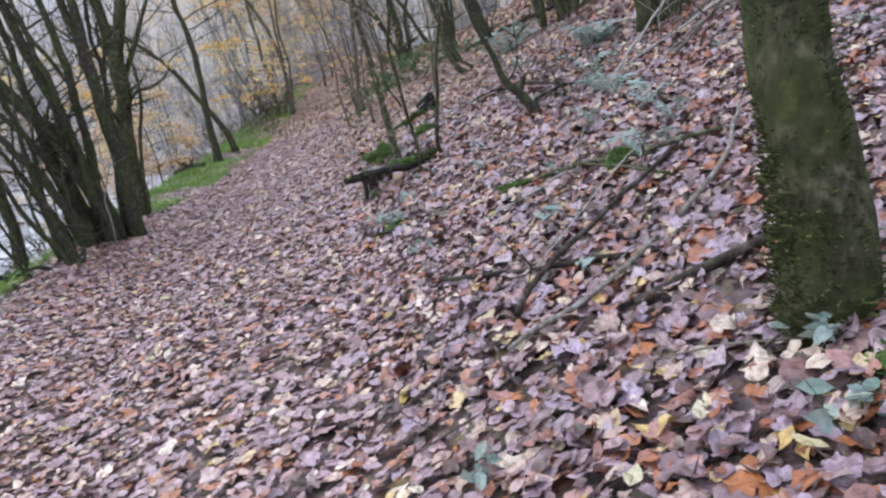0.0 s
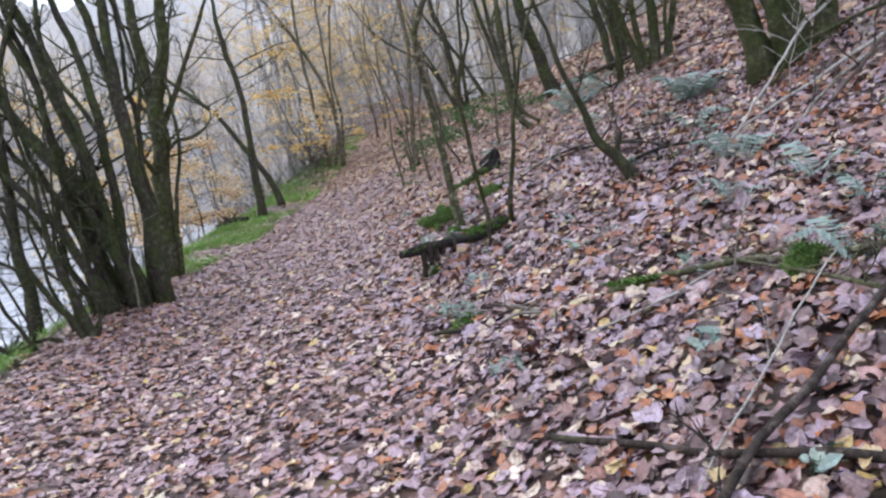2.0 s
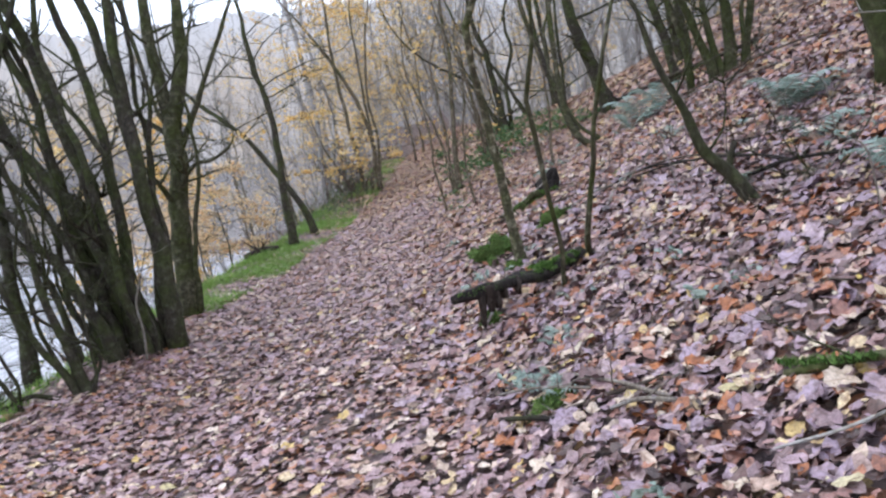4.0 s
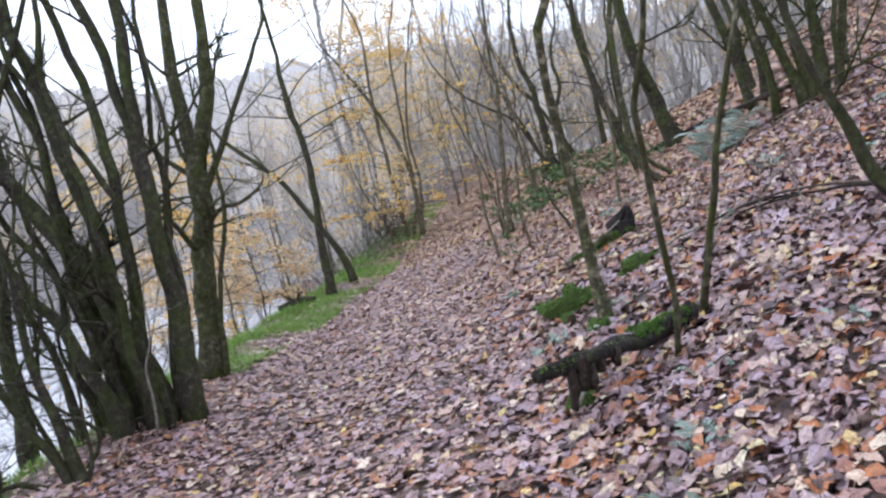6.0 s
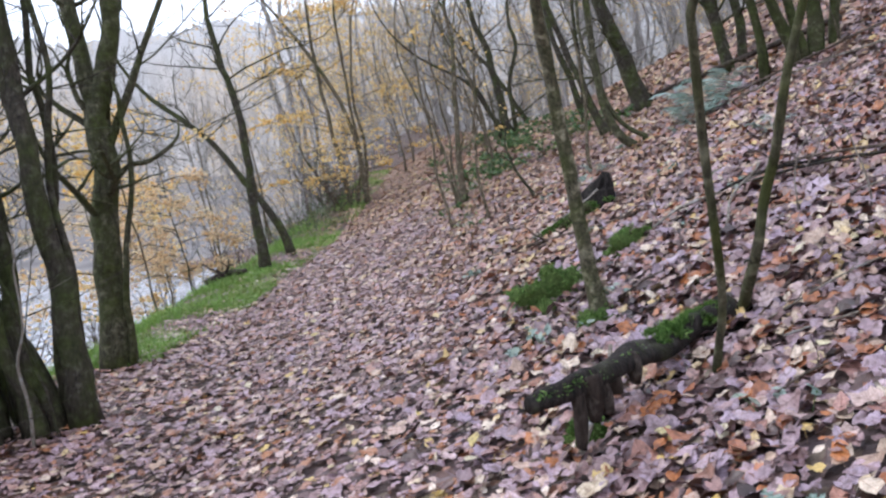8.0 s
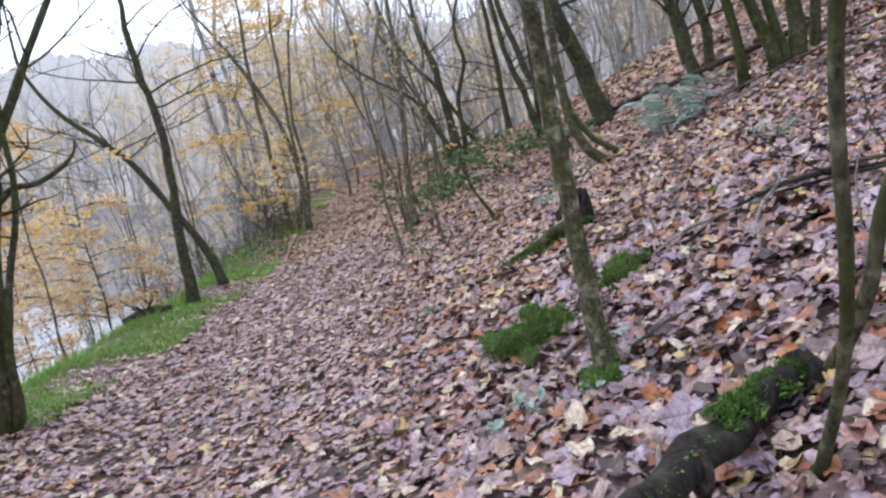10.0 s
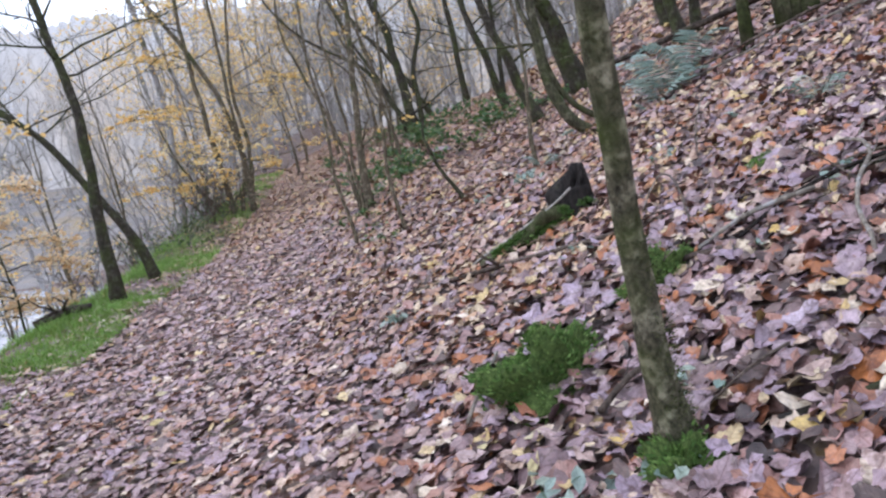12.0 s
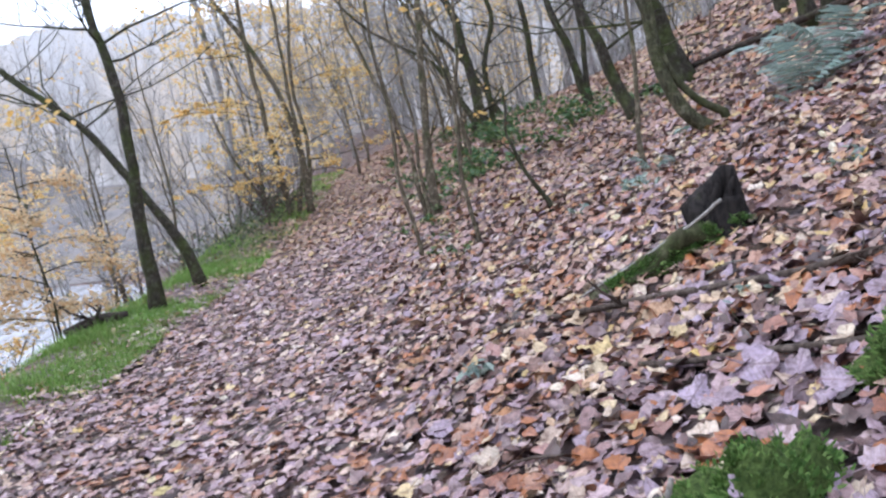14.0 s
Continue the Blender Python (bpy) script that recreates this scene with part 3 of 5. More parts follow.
tree("forked_tree", -3.15, 14.0, [
    stem(((-0.03, 0.0, -0.01), (-0.05, 0.06, 0.76), (-0.08, 0.13, 1.54), (-0.04, 0.19, 2.31), (-0.08, 0.23, 2.89)), 0.2, 0.155),
    stem(((-0.06, 0.22, 2.7), (-0.25, 0.3, 3.72), (-0.35, 0.37, 4.5)), 0.12, 0.085, 4.0, name="limb"),
    stem(((-0.05, 0.22, 2.7), (0.12, 0.28, 3.54), (0.15, 0.35, 4.46)), 0.135, 0.101, 4.0, name="limb"),
    stem(((-0.06, 0.15, 1.9), (0.18, 0.16, 2.14), (0.41, 0.16, 2.18), (0.64, 0.17, 2.35)), 0.046, 0.027, 0.3, 7, name="limb"),
    stem(((0.0, 0.19, 2.3), (0.32, 0.23, 3.06), (0.47, 0.26, 3.43), (0.75, 0.3, 4.11)), 0.062, 0.035, 1.5, 7, name="limb"),
    stem(((0.12, -0.1, 0.02), (0.14, 0.0, 1.06), (0.26, 0.1, 2.13), (0.21, 0.16, 2.91)), 0.05, 0.028, 1.2, 7),
], BARK_OLIVE, "forked tree with greenish dark bark beside the path", 13, boughs=4, bough_len=1.2, bough_from=0.3)
tree("leaning_tree", -2.38, 19.4, [stem(((0, 0, -0.03), (-0.12, 0.09, 0.8), (-0.19, 0.17, 1.63), (-0.27, 0.28, 2.8), (-0.57, 0.42, 3.82), (-0.73, 0.51, 4.58)), 0.115, 0.058, 3.5)],
     BARK_DARK, "slender dark tree on the grassy verge, crossed by another", 14, group="crossed trees on the verge", boughs=13, bough_len=1.8, bough_from=0.45, crook=0.03)
tree("leaning_tree", -2.05, 20.7, [stem(((0, 0, -0.03), (-0.35, 0.13, 0.8), (-0.87, 0.29, 1.5), (-1.55, 0.49, 2.4), (-2.56, 0.75, 3.24)), 0.105, 0.051, 3.0)],
     BARK_DARK, "dark tree leaning far out over the river", 15, group="crossed trees on the verge", boughs=13, bough_len=1.8, bough_from=0.45, crook=0.03)
beech = tree("beech_clump", -0.59, 26.27, [
    stem(((-0.01, 0, -0.02), (-0.22, 0.18, 1.54), (-0.59, 0.38, 2.83), (-1.33, 0.66, 4.16), (-1.76, 0.81, 4.82)), 0.088, 0.050, 4),
    stem(((-0.45, 0.08, -0.19), (-0.69, 0.26, 1.2), (-0.9, 0.39, 2.23), (-1.13, 0.57, 3.64), (-1.27, 0.7, 4.78)), 0.082, 0.050, 4),
    stem(((-0.33, 0.06, -0.16), (-0.16, 0.14, 1.15), (-0.3, 0.3, 2.68), (-0.53, 0.53, 4.72)), 0.063, 0.038, 4),
    stem(((-0.7, 0.14, -0.19), (-1.29, 0.35, 0.74), (-1.71, 0.51, 1.53)), 0.050, 0.025, 2.5),
    stem(((-0.1, 0.02, 0.01), (0.02, 0.13, 1.52), (-0.22, 0.29, 2.8), (-0.16, 0.45, 4.69)), 0.063, 0.038, 4),
], BARK_HAZEL, "clump of thin beech stems with yellow leaves", 16, boughs=10, bough_len=2.1, bough_from=0.12, leaves=4200, leaf_size=0.085, spread=0.07, droop=0.05, rise=(0.0, 0.4))
for k, (at, heading, length, count) in enumerate((((-0.9, 0.4, 2.15), (-1, -0.12, 0.03), 2.5, 420), ((-0.85, 0.3, 2.35), (-1, -0.5, 0.05), 1.7, 200), ((-1.1, 0.3, 0.55), (-1, -0.2, 0.08), 1.7, 220),
                                                 ((-0.5, 0.3, 0.75), (-0.7, -0.7, 0), 1.3, 160), ((-1.0, 0.5, 3.4), (-1, -0.3, 0.1), 1.8, 180), ((0.0, 0.4, 2.9), (1, -0.5, 0.05), 1.6, 150))):
    spray(beech, BARK_HAZEL, at, heading, length, count, 870 + k)
tree("hazel_clump", 1.15, 18.95, [
    stem(((0.04, -0.01, -0.01), (0.0, 0.06, 0.75), (0.02, 0.15, 1.74), (0.06, 0.24, 2.88)), 0.076, 0.046, 4),
    stem(((-0.07, 0.02, 0.0), (-0.21, 0.12, 0.84), (-0.44, 0.23, 1.55), (-0.75, 0.36, 2.26)), 0.038, 0.023, 2.5, 7),
    stem(((-0.03, 0.01, 0.02), (-0.11, 0.09, 0.75), (-0.2, 0.2, 1.75), (-0.35, 0.29, 2.45)), 0.034, 0.019, 2.5, 7),
], BARK_HAZEL, "small clump of hazel stems at the path edge", 17, boughs=5, bough_len=1.1, bough_from=0.2)
tree("sapling", 0.77, 16.81, [stem(((0, 0, 0), (-0.14, 0.1, 0.77), (-0.25, 0.21, 1.74), (-0.37, 0.31, 2.6)), 0.027, 0.018, 1.5, 7)],
     BARK_HAZEL, "thin bare sapling holding a few yellow leaves", 18, boughs=5, bough_len=0.7, leaves=45, leaf_size=0.08, spread=0.08)
tree("sapling", 1.24, 16.21, [stem(((0, 0, 0), (-0.1, 0.07, 0.51), (-0.12, 0.11, 0.96), (-0.08, 0.17, 1.7), (-0.03, 0.22, 2.38)), 0.028, 0.017, 1.5, 7)],
     BARK_HAZEL, "thin bare sapling rising from leaf litter", 19, boughs=5, bough_len=0.7)
tree("coppice_clump", 3.14, 25.29, [
    stem(((0.06, -0.01, 0), (-0.14, 0.12, 1.03), (-0.33, 0.26, 2.17), (-0.6, 0.39, 2.94)), 0.15, 0.087, 4),
    stem(((0.0, 0, 0.0), (-0.47, 0.17, 0.81), (-1.0, 0.36, 1.6), (-1.91, 0.61, 2.18)), 0.075, 0.037, 3, 8),
    stem(((-0.12, 0.03, 0.04), (-0.56, 0.22, 1.07), (-1.18, 0.45, 2.24)), 0.075, 0.037, 3, 8),
    stem(((0.19, -0.04, 0.07), (0.14, 0.09, 1.38), (0.35, 0.13, 2.36), (0.22, 0.2, 2.87)), 0.075, 0.050, 3, 8),
], BARK_DARK, "dark fanning coppice on the wooded slope", 20, boughs=7, bough_len=1.4, bough_from=0.1)
tree("slope_tree", 4.94, 31.4, [stem(((0, 0, 0), (-0.56, 0.21, 1.03), (-1.06, 0.4, 1.93), (-1.8, 0.64, 2.84)), 0.102, 0.068, 4)], BARK_DARK, "tree leaning down the leaf-covered slope", 21)
young_tree = tree("young_tree", 1.05, 10.17, [stem(((0, 0, -0.01), (-0.05, 0.0, 0.29), (-0.12, -0.02, 0.7), (-0.19, -0.10, 1.09), (-0.28, -0.22, 1.49), (-0.38, -0.45, 1.82)), 0.062, 0.04, 3.5, 14)],
     BARK_MOSSY, "young tree with mossy blotched bark and a bent stem", 22, boughs=5, bough_len=1.0, bough_from=0.82, crook=0.02)
trunk_moss(young_tree, ((0, 0, -0.03), (-0.05, 0.0, 0.29), (-0.12, -0.02, 0.7)), (0.062, 0.05, 0.045), 1500, 0.009, 72, (0.6, -0.8, 0), 0.45)
tree("sapling", 1.16, 8.83, [stem(((0, 0, -0.01), (-0.02, -0.08, 0.12), (-0.05, -0.22, 0.37), (-0.15, -0.4, 0.72), (-0.23, -0.52, 1.11), (-0.32, -0.68, 1.43)), 0.024, 0.02, 1.6, 8)],
     BARK_OLIVE, "slim mossy sapling growing beside a fallen log", 23, boughs=3, bough_len=0.6, bough_from=0.75, crook=0.01)
tree("sapling", 1.47, 9.19, [stem(((0, 0, 0), (-0.06, -0.2, 0.17), (-0.08, -0.34, 0.37), (-0.06, -0.38, 0.57), (-0.05, -0.5, 0.8), (-0.06, -0.62, 1.1), (-0.03, -0.72, 1.4)), 0.033, 0.02, 1.6, 9)],
     BARK_OLIVE, "bent sapling at the rooted end of a fallen log", 24, boughs=3, bough_len=0.6, bough_from=0.75, crook=0.01)
tree("leaning_sapling", 2.44, 8.24, [
    stem(((0.02, 0, -0.01), (-0.18, 0.03, 0.25), (-0.34, 0.05, 0.43), (-0.46, 0.07, 0.72), (-0.66, 0.11, 1.12), (-0.73, 0.14, 1.41)), 0.074, 0.02, 1.4, 10),
    stem(((-0.16, 0.02, 0.2), (-0.13, 0.03, 0.35), (-0.09, 0.04, 0.45)), 0.034, 0.024, name="stub"),
    stem(((-0.3, 0.04, 0.4), (-0.22, 0.0, 0.55), (-0.2, -0.05, 0.75)), 0.014, 0.006, 0.2, 6, name="shoot"),
    stem(((0.02, 0.0, 0.02), (0.15, -0.05, 0.1), (0.3, -0.15, 0.1)), 0.03, 0.015, 0.2, 7, name="root"),
    stem(((0.0, 0.0, 0.05), (-0.05, -0.15, 0.03), (0.0, -0.35, -0.12)), 0.03, 0.014, 0.1, 7, name="root"),
], BARK_DARK, "sapling leaning sharply down the slope", 25, boughs=4, bough_len=0.7)
tree("mossy_tree", 3.16, 15.45, [
    stem(((0.02, -0.01, -0.03), (-0.22, 0.06, 0.18), (-0.37, 0.13, 0.51), (-0.44, 0.18, 0.9), (-0.48, 0.22, 1.33)), 0.09, 0.070, 5),
    stem(((0.14, -0.02, 0.12), (-0.13, 0.05, 0.28), (-0.32, 0.12, 0.56), (-0.46, 0.19, 1.0)), 0.054, 0.038, 3),
], BARK_OLIVE, "tree with mossy stems curving out of the slope", 26, boughs=5, bough_len=1.3, bough_from=0.5, girth=0.68, crook=0.02)
tree("slope_tree", 3.48, 17.97, [stem(((0.04, -0.01, 0.03), (-0.13, 0.07, 0.41), (-0.33, 0.16, 0.97), (-0.58, 0.27, 1.64)), 0.105, 0.06, 5)], BARK_DARK, "dark tree leaning down the leaf-covered slope", 27)
tree("slope_tree", 4.08, 21.12, [
    stem(((0, 0, 0), (-0.23, 0.11, 0.71), (-0.48, 0.24, 1.5), (-0.58, 0.29, 1.89)), 0.086, 0.067, 5),
    stem(((-0.06, 0.02, 0.07), (-0.06, 0.1, 0.98), (-0.12, 0.19, 1.85)), 0.057, 0.043, 4),
], BARK_DARK, "two-stemmed tree on the leaf-covered slope", 28)
tree("slope_tree", 5.59, 29.75, [stem(((0, 0, 0), (-0.11, 0.14, 1.31), (-0.17, 0.24, 2.28)), 0.11, 0.096, 6)], BARK_DARK, "straight tree on the wooded slope", 29)
tree("slope_tree", 4.36, 18.47, [stem(((0, 0, -0.02), (-0.2, 0.1, 0.65), (-0.4, 0.2, 1.29)), 0.16, 0.131, 6)], BARK_DARK, "stout mossy tree on the slope", 30, girth=1.0)
tree("mossy_coppice", 5.17, 14.76, [
    stem(((0.04, 0, 0), (0.07, 0.05, 0.7), (0.01, 0.1, 1.2)), 0.150, 0.125, 6),
    stem(((-0.2, 0.01, 0.05), (-0.44, 0.07, 0.74), (-0.66, 0.12, 1.25)), 0.108, 0.083, 5),
    stem(((-0.08, 0.01, 0.05), (-0.24, 0.06, 0.64), (-0.32, 0.11, 1.23)), 0.091, 0.075, 5),
    stem(((-0.5, 0.2, 0.0), (-0.62, 0.25, 0.7), (-0.8, 0.3, 1.3)), 0.09, 0.07, 5),
    stem(((0.35, 0.1, 0.1), (0.42, 0.15, 0.7), (0.5, 0.2, 1.4)), 0.10, 0.08, 5),
    stem(((0.2, -0.1, 0.0), (0.22, -0.1, 0.7), (0.28, 0.0, 1.4)), 0.06, 0.05, 4),
], BARK_GREEN, "coppice of green mossy trunks up the slope", 31, girth=0.68)
tree("slope_tree", 5.3, 17.3, [stem(((0, 0, 0), (-0.12, 0.05, 0.6), (-0.3, 0.1, 1.3)), 0.11, 0.09, 6), stem(((0.3, 0.1, 0.05), (0.28, 0.12, 0.6), (0.2, 0.2, 1.3)), 0.1, 0.08, 5)], BARK_DARK, "two dark stems high on the slope", 41)
tree("slope_tree", 6.07, 19.04, [stem(((0, 0, -0.01), (-0.08, 0.04, 0.37), (-0.14, 0.09, 0.73)), 0.116, 0.089, 6)], BARK_DARK, "dark tree high on the slope", 32)
mossy_trunk = tree("mossy_trunk_tree", 1.54, 2.08, [stem(((0, 0, -0.01), (-0.01, 0.11, 0.53), (-0.02, 0.2, 0.97)), 0.155, 0.133, 7, 20)], BARK_GREEN, "stout tree trunk thick with green moss", 33, flare=0.15, bough_from=0.6, girth=0.92)
trunk_moss(mossy_trunk, ((0, 0, -0.02), (-0.01, 0.11, 0.53), (-0.02, 0.2, 0.97), (-0.03, 0.28, 1.4)), (0.16, 0.137, 0.124, 0.12), 7000, 0.02, 71, (-1, -0.1, 0), -0.25)
tree("mossy_stump_tree", 4.65, 9.6, [
    stem(((0.1, 0, 0), (0.05, 0.07, 0.53), (-0.1, 0.14, 1.0)), 0.27, 0.17, 5, 14),
    stem(((-0.22, -0.05, 0.0), (-0.38, 0.07, 0.53), (-0.7, 0.14, 1.2)), 0.19, 0.12, 5, 12),
    stem(((0.38, 0.0, 0.0), (0.5, 0.05, 0.5), (0.55, 0.1, 1.1)), 0.17, 0.11, 5, 12),
    stem(((-0.05, -0.2, 0.0), (-0.2, -0.2, 0.5), (-0.3, -0.15, 1.0)), 0.13, 0.09, 4, 10),
], BARK_GREEN, "broad old mossy coppice stool on the slope", 34)
tree("sapling", 2.47, 15.31, [stem(((0, 0, 0), (-0.03, 0.02, 0.4), (-0.02, 0.03, 0.9), (-0.06, 0.05, 1.5)), 0.028, 0.02, 1.4, 7)], BARK_HAZEL, "thin straight sapling beside the rotten stump", 35, boughs=3, bough_len=0.6)
tree("bent_sapling", 1.81, 15.71, [stem(((0, 0, 0), (-0.08, 0.02, 0.12), (-0.25, 0.05, 0.38), (-0.33, 0.08, 0.6)), 0.035, 0.016, 0.5, 7)], BARK_DARK, "short bent sapling stub in the litter", 36, boughs=2, bough_len=0.4)
for k, (x, y, lean) in enumerate(((-3.55, 10.75, -0.1), (-3.9, 10.3, -0.3))):
    rng = random.Random(860 + k)
    tree("bank_brush", x, y, [stem(tuple((lean * t + rng.gauss(0, 0.09) + 0.12 * (j - 1), rng.gauss(0, 0.09), t) for t in (0, 0.35, 0.8, 1.3, 1.8)), 0.034 - 0.006 * j, 0.016, 1.2, 7) for j in range(3)],
         BARK_DARK, "dark crooked brush with spreading twigs on the riverbank", 860 + k, group="riverbank brush", boughs=8, bough_len=1.0, bough_from=0.1, rise=(-0.25, 0.35), crook=0.1)
tree("bank_stool", -3.28, 10.42, [
    stem(((0.05, 0.0, 0.0), (-0.02, 0.05, 0.12), (-0.12, 0.1, 0.45), (-0.32, 0.15, 0.95), (-0.45, 0.2, 1.6)), 0.085, 0.035, 1.8, 9),
    stem(((-0.05, 0.05, 0.0), (-0.22, 0.05, 0.3), (-0.5, 0.1, 0.7), (-0.75, 0.1, 1.3)), 0.06, 0.03, 1.5, 8),
    stem(((0.1, 0.0, 0.0), (0.12, 0.05, 0.25), (0.06, 0.1, 0.7)), 0.03, 0.015, 0.8, 7),
    stem(((-0.2, 0.1, -0.02), (-0.5, 0.0, 0.06), (-0.75, -0.1, -0.02)), 0.035, 0.02, 0.3, 7, "root"),
], BARK_DARK, "low dark stool of crooked stems on the bank's edge", 861, boughs=4, bough_len=0.8, bough_from=0.3, rise=(-0.1, 0.5), crook=0.05)
young_beech = tree("young_beech", -3.95, 20.5, [stem(((0, 0, 0), (-0.1, 0.02, 0.8), (-0.26, 0.03, 1.6), (-0.42, 0.05, 2.5)), 0.026, 0.012, 0.5, 7)], BARK_DARK, "spindly young beech with level sprays of yellow leaves", 41, boughs=3, bough_len=0.7, bough_from=0.5, rise=(0.0, 0.3))
for k, (z, turn, length) in enumerate(((0.55, 200, 1.2), (0.62, 100, 0.9), (0.7, 330, 1.0), (0.85, 170, 1.4), (0.95, 260, 1.1), (1.1, 170, 1.5), (1.25, 20, 1.0), (1.35, 120, 1.2), (1.5, 215, 1.4), (1.6, 340, 1.1), (1.75, 160, 1.3), (1.9, 290, 1.0), (2.1, 240, 1.1), (2.3, 150, 0.9), (2.45, 20, 0.7))):
    spray(young_beech, BARK_DARK, (-0.16 * z, 0.03, z), (math.cos(radians(turn)), math.sin(radians(turn)), 0.06), length, 240, 880 + k, 0.085, PEACH, 0.09, 0.9)
second_beech = tree("young_beech", -5.0, 18.6, [stem(((0, 0, 0), (0.05, 0.02, 0.8), (0.0, 0.03, 1.6), (-0.1, 0.05, 2.4)), 0.026, 0.012, 0.5, 7)], BARK_DARK, "spindly young beech holding pale peach-yellow leaves", 42, boughs=3, bough_len=0.7, bough_from=0.5, rise=(0.0, 0.3))
for k, (z, turn, length) in enumerate(((0.7, 30, 1.0), (0.9, 190, 1.2), (1.1, 300, 1.1), (1.3, 100, 1.0), (1.5, 210, 1.2), (1.65, 350, 1.0), (1.85, 150, 1.1), (2.1, 60, 0.8), (2.3, 230, 0.9))):
    spray(second_beech, BARK_DARK, (0.0, 0.03, z), (math.cos(radians(turn)), math.sin(radians(turn)), 0.05), length, 200, 1880 + k, 0.085, PEACH, 0.09, 0.9)
tree("bank_sapling", -3.9, 17.9, [stem(((0, 0, 0), (-0.12, 0.03, 0.9), (-0.3, 0.06, 1.7), (-0.42, 0.08, 2.4)), 0.022, 0.014, 1.0, 7)], BARK_HAZEL, "spindly riverside sapling with drooping yellow leaves", 37, boughs=8, bough_len=1.0, bough_from=0.3, leaves=900, leaf_size=0.08, spread=0.09, droop=0.06, rise=(0.0, 0.2))
tree("bank_sapling", -5.6, 21.5, [stem(((0, 0, 0), (-0.05, 0.03, 0.9), (-0.2, 0.06, 1.9), (-0.3, 0.08, 2.8)), 0.03, 0.018, 1.2, 7)], BARK_HAZEL, "spindly riverside sapling with drooping yellow leaves", 38, boughs=9, bough_len=1.3, bough_from=0.15, leaves=900, leaf_size=0.08, spread=0.09, droop=0.06, rise=(0.0, 0.2))
tree("bank_sapling", -5.3, 16.5, [stem(((0, 0, 0), (-0.05, 0.03, 0.9), (-0.2, 0.06, 1.9), (-0.3, 0.08, 2.8)), 0.03, 0.018, 1.2, 7)], BARK_HAZEL, "spindly riverside sapling with drooping yellow leaves", 39, boughs=8, bough_len=1.2, bough_from=0.1, leaves=700, leaf_size=0.075, spread=0.15, droop=0.1)
tree("bank_tree", -4.9, 9.5, [stem(((0, 0, 0), (0.1, 0.05, 0.8), (-0.1, 0.1, 1.6), (-0.3, 0.1, 2.6)), 0.08, 0.05, 3, 8), stem(((0.1, 0, 0), (0.3, 0.05, 0.6), (0.5, 0.1, 1.0)), 0.035, 0.02, 1.0, 7)], BARK_DARK, "dark twisted alder on the steep river bank", 40, boughs=5, bough_len=0.9, bough_from=0.1)
for k, (x, y, hgt) in enumerate(((-3.0, 24.2, 3.2), (-3.9, 23.0, 2.6), (-1.9, 29.5, 3.5), (0.6, 31.0, 3.0), (2.2, 22.5, 2.6), (2.6, 27.5, 3.2), (1.7, 29.5, 3.0), (1.0, 33.5, 3.2), (-4.6, 26.0, 3.4), (-5.4, 24.3, 3.0), (3.4, 29.0, 3.4), (2.0, 20.6, 2.4))):
    s = -0.12 if x < 0 else -0.2
    tree("sapling", x, y, [stem(((0, 0, 0), (s * hgt * 0.2, 0.05, hgt * 0.35), (s * hgt * 0.55, 0.1, hgt * 0.7), (s * hgt, 0.2, hgt)), 0.035, 0.02, 1.8, 7), stem(((0.05, 0.05, 0), (-0.1 * hgt * 0.3, 0.1, hgt * 0.3), (s * hgt * 1.3, 0.3, hgt * 0.85)), 0.025, 0.014, 1.2, 6)],
         BARK_HAZEL, "thin twiggy sapling with scattered yellow leaves", 800 + k, group="twiggy saplings", boughs=8, bough_len=1.1, bough_from=0.15, leaves=140 if k % 2 else 40, leaf_size=0.08, spread=0.1)

# ---- leaf litter ----
OVATE = np.array([(0, 0, 0), (0, -0.5, 0), (0.2, -0.32, 0), (0.3, -0.05, 0), (0.22, 0.25, 0), (0, 0.55, 0), (-0.22, 0.25, 0), (-0.3, -0.05, 0), (-0.2, -0.32, 0)])
HALF = [(0.28, 0.1), (0.40, 0.45), (0.48, 0.85), (0.43, 1.12), (0.50, 1.42), (0.54, 1.72), (0.48, 2.0), (0.42, 2.28), (0.50, 2.6), (0.52, 2.85)]
LOBED = np.array([(0, -0.08, 0), (0.0, -0.78, 0)] + [(r * math.sin(a), -r * math.cos(a), 0) for r, a in HALF] + [(0, 0.60, 0)] +
                 [(-r * math.sin(a), -r * math.cos(a), 0) for r, a in HALF[::-1]])


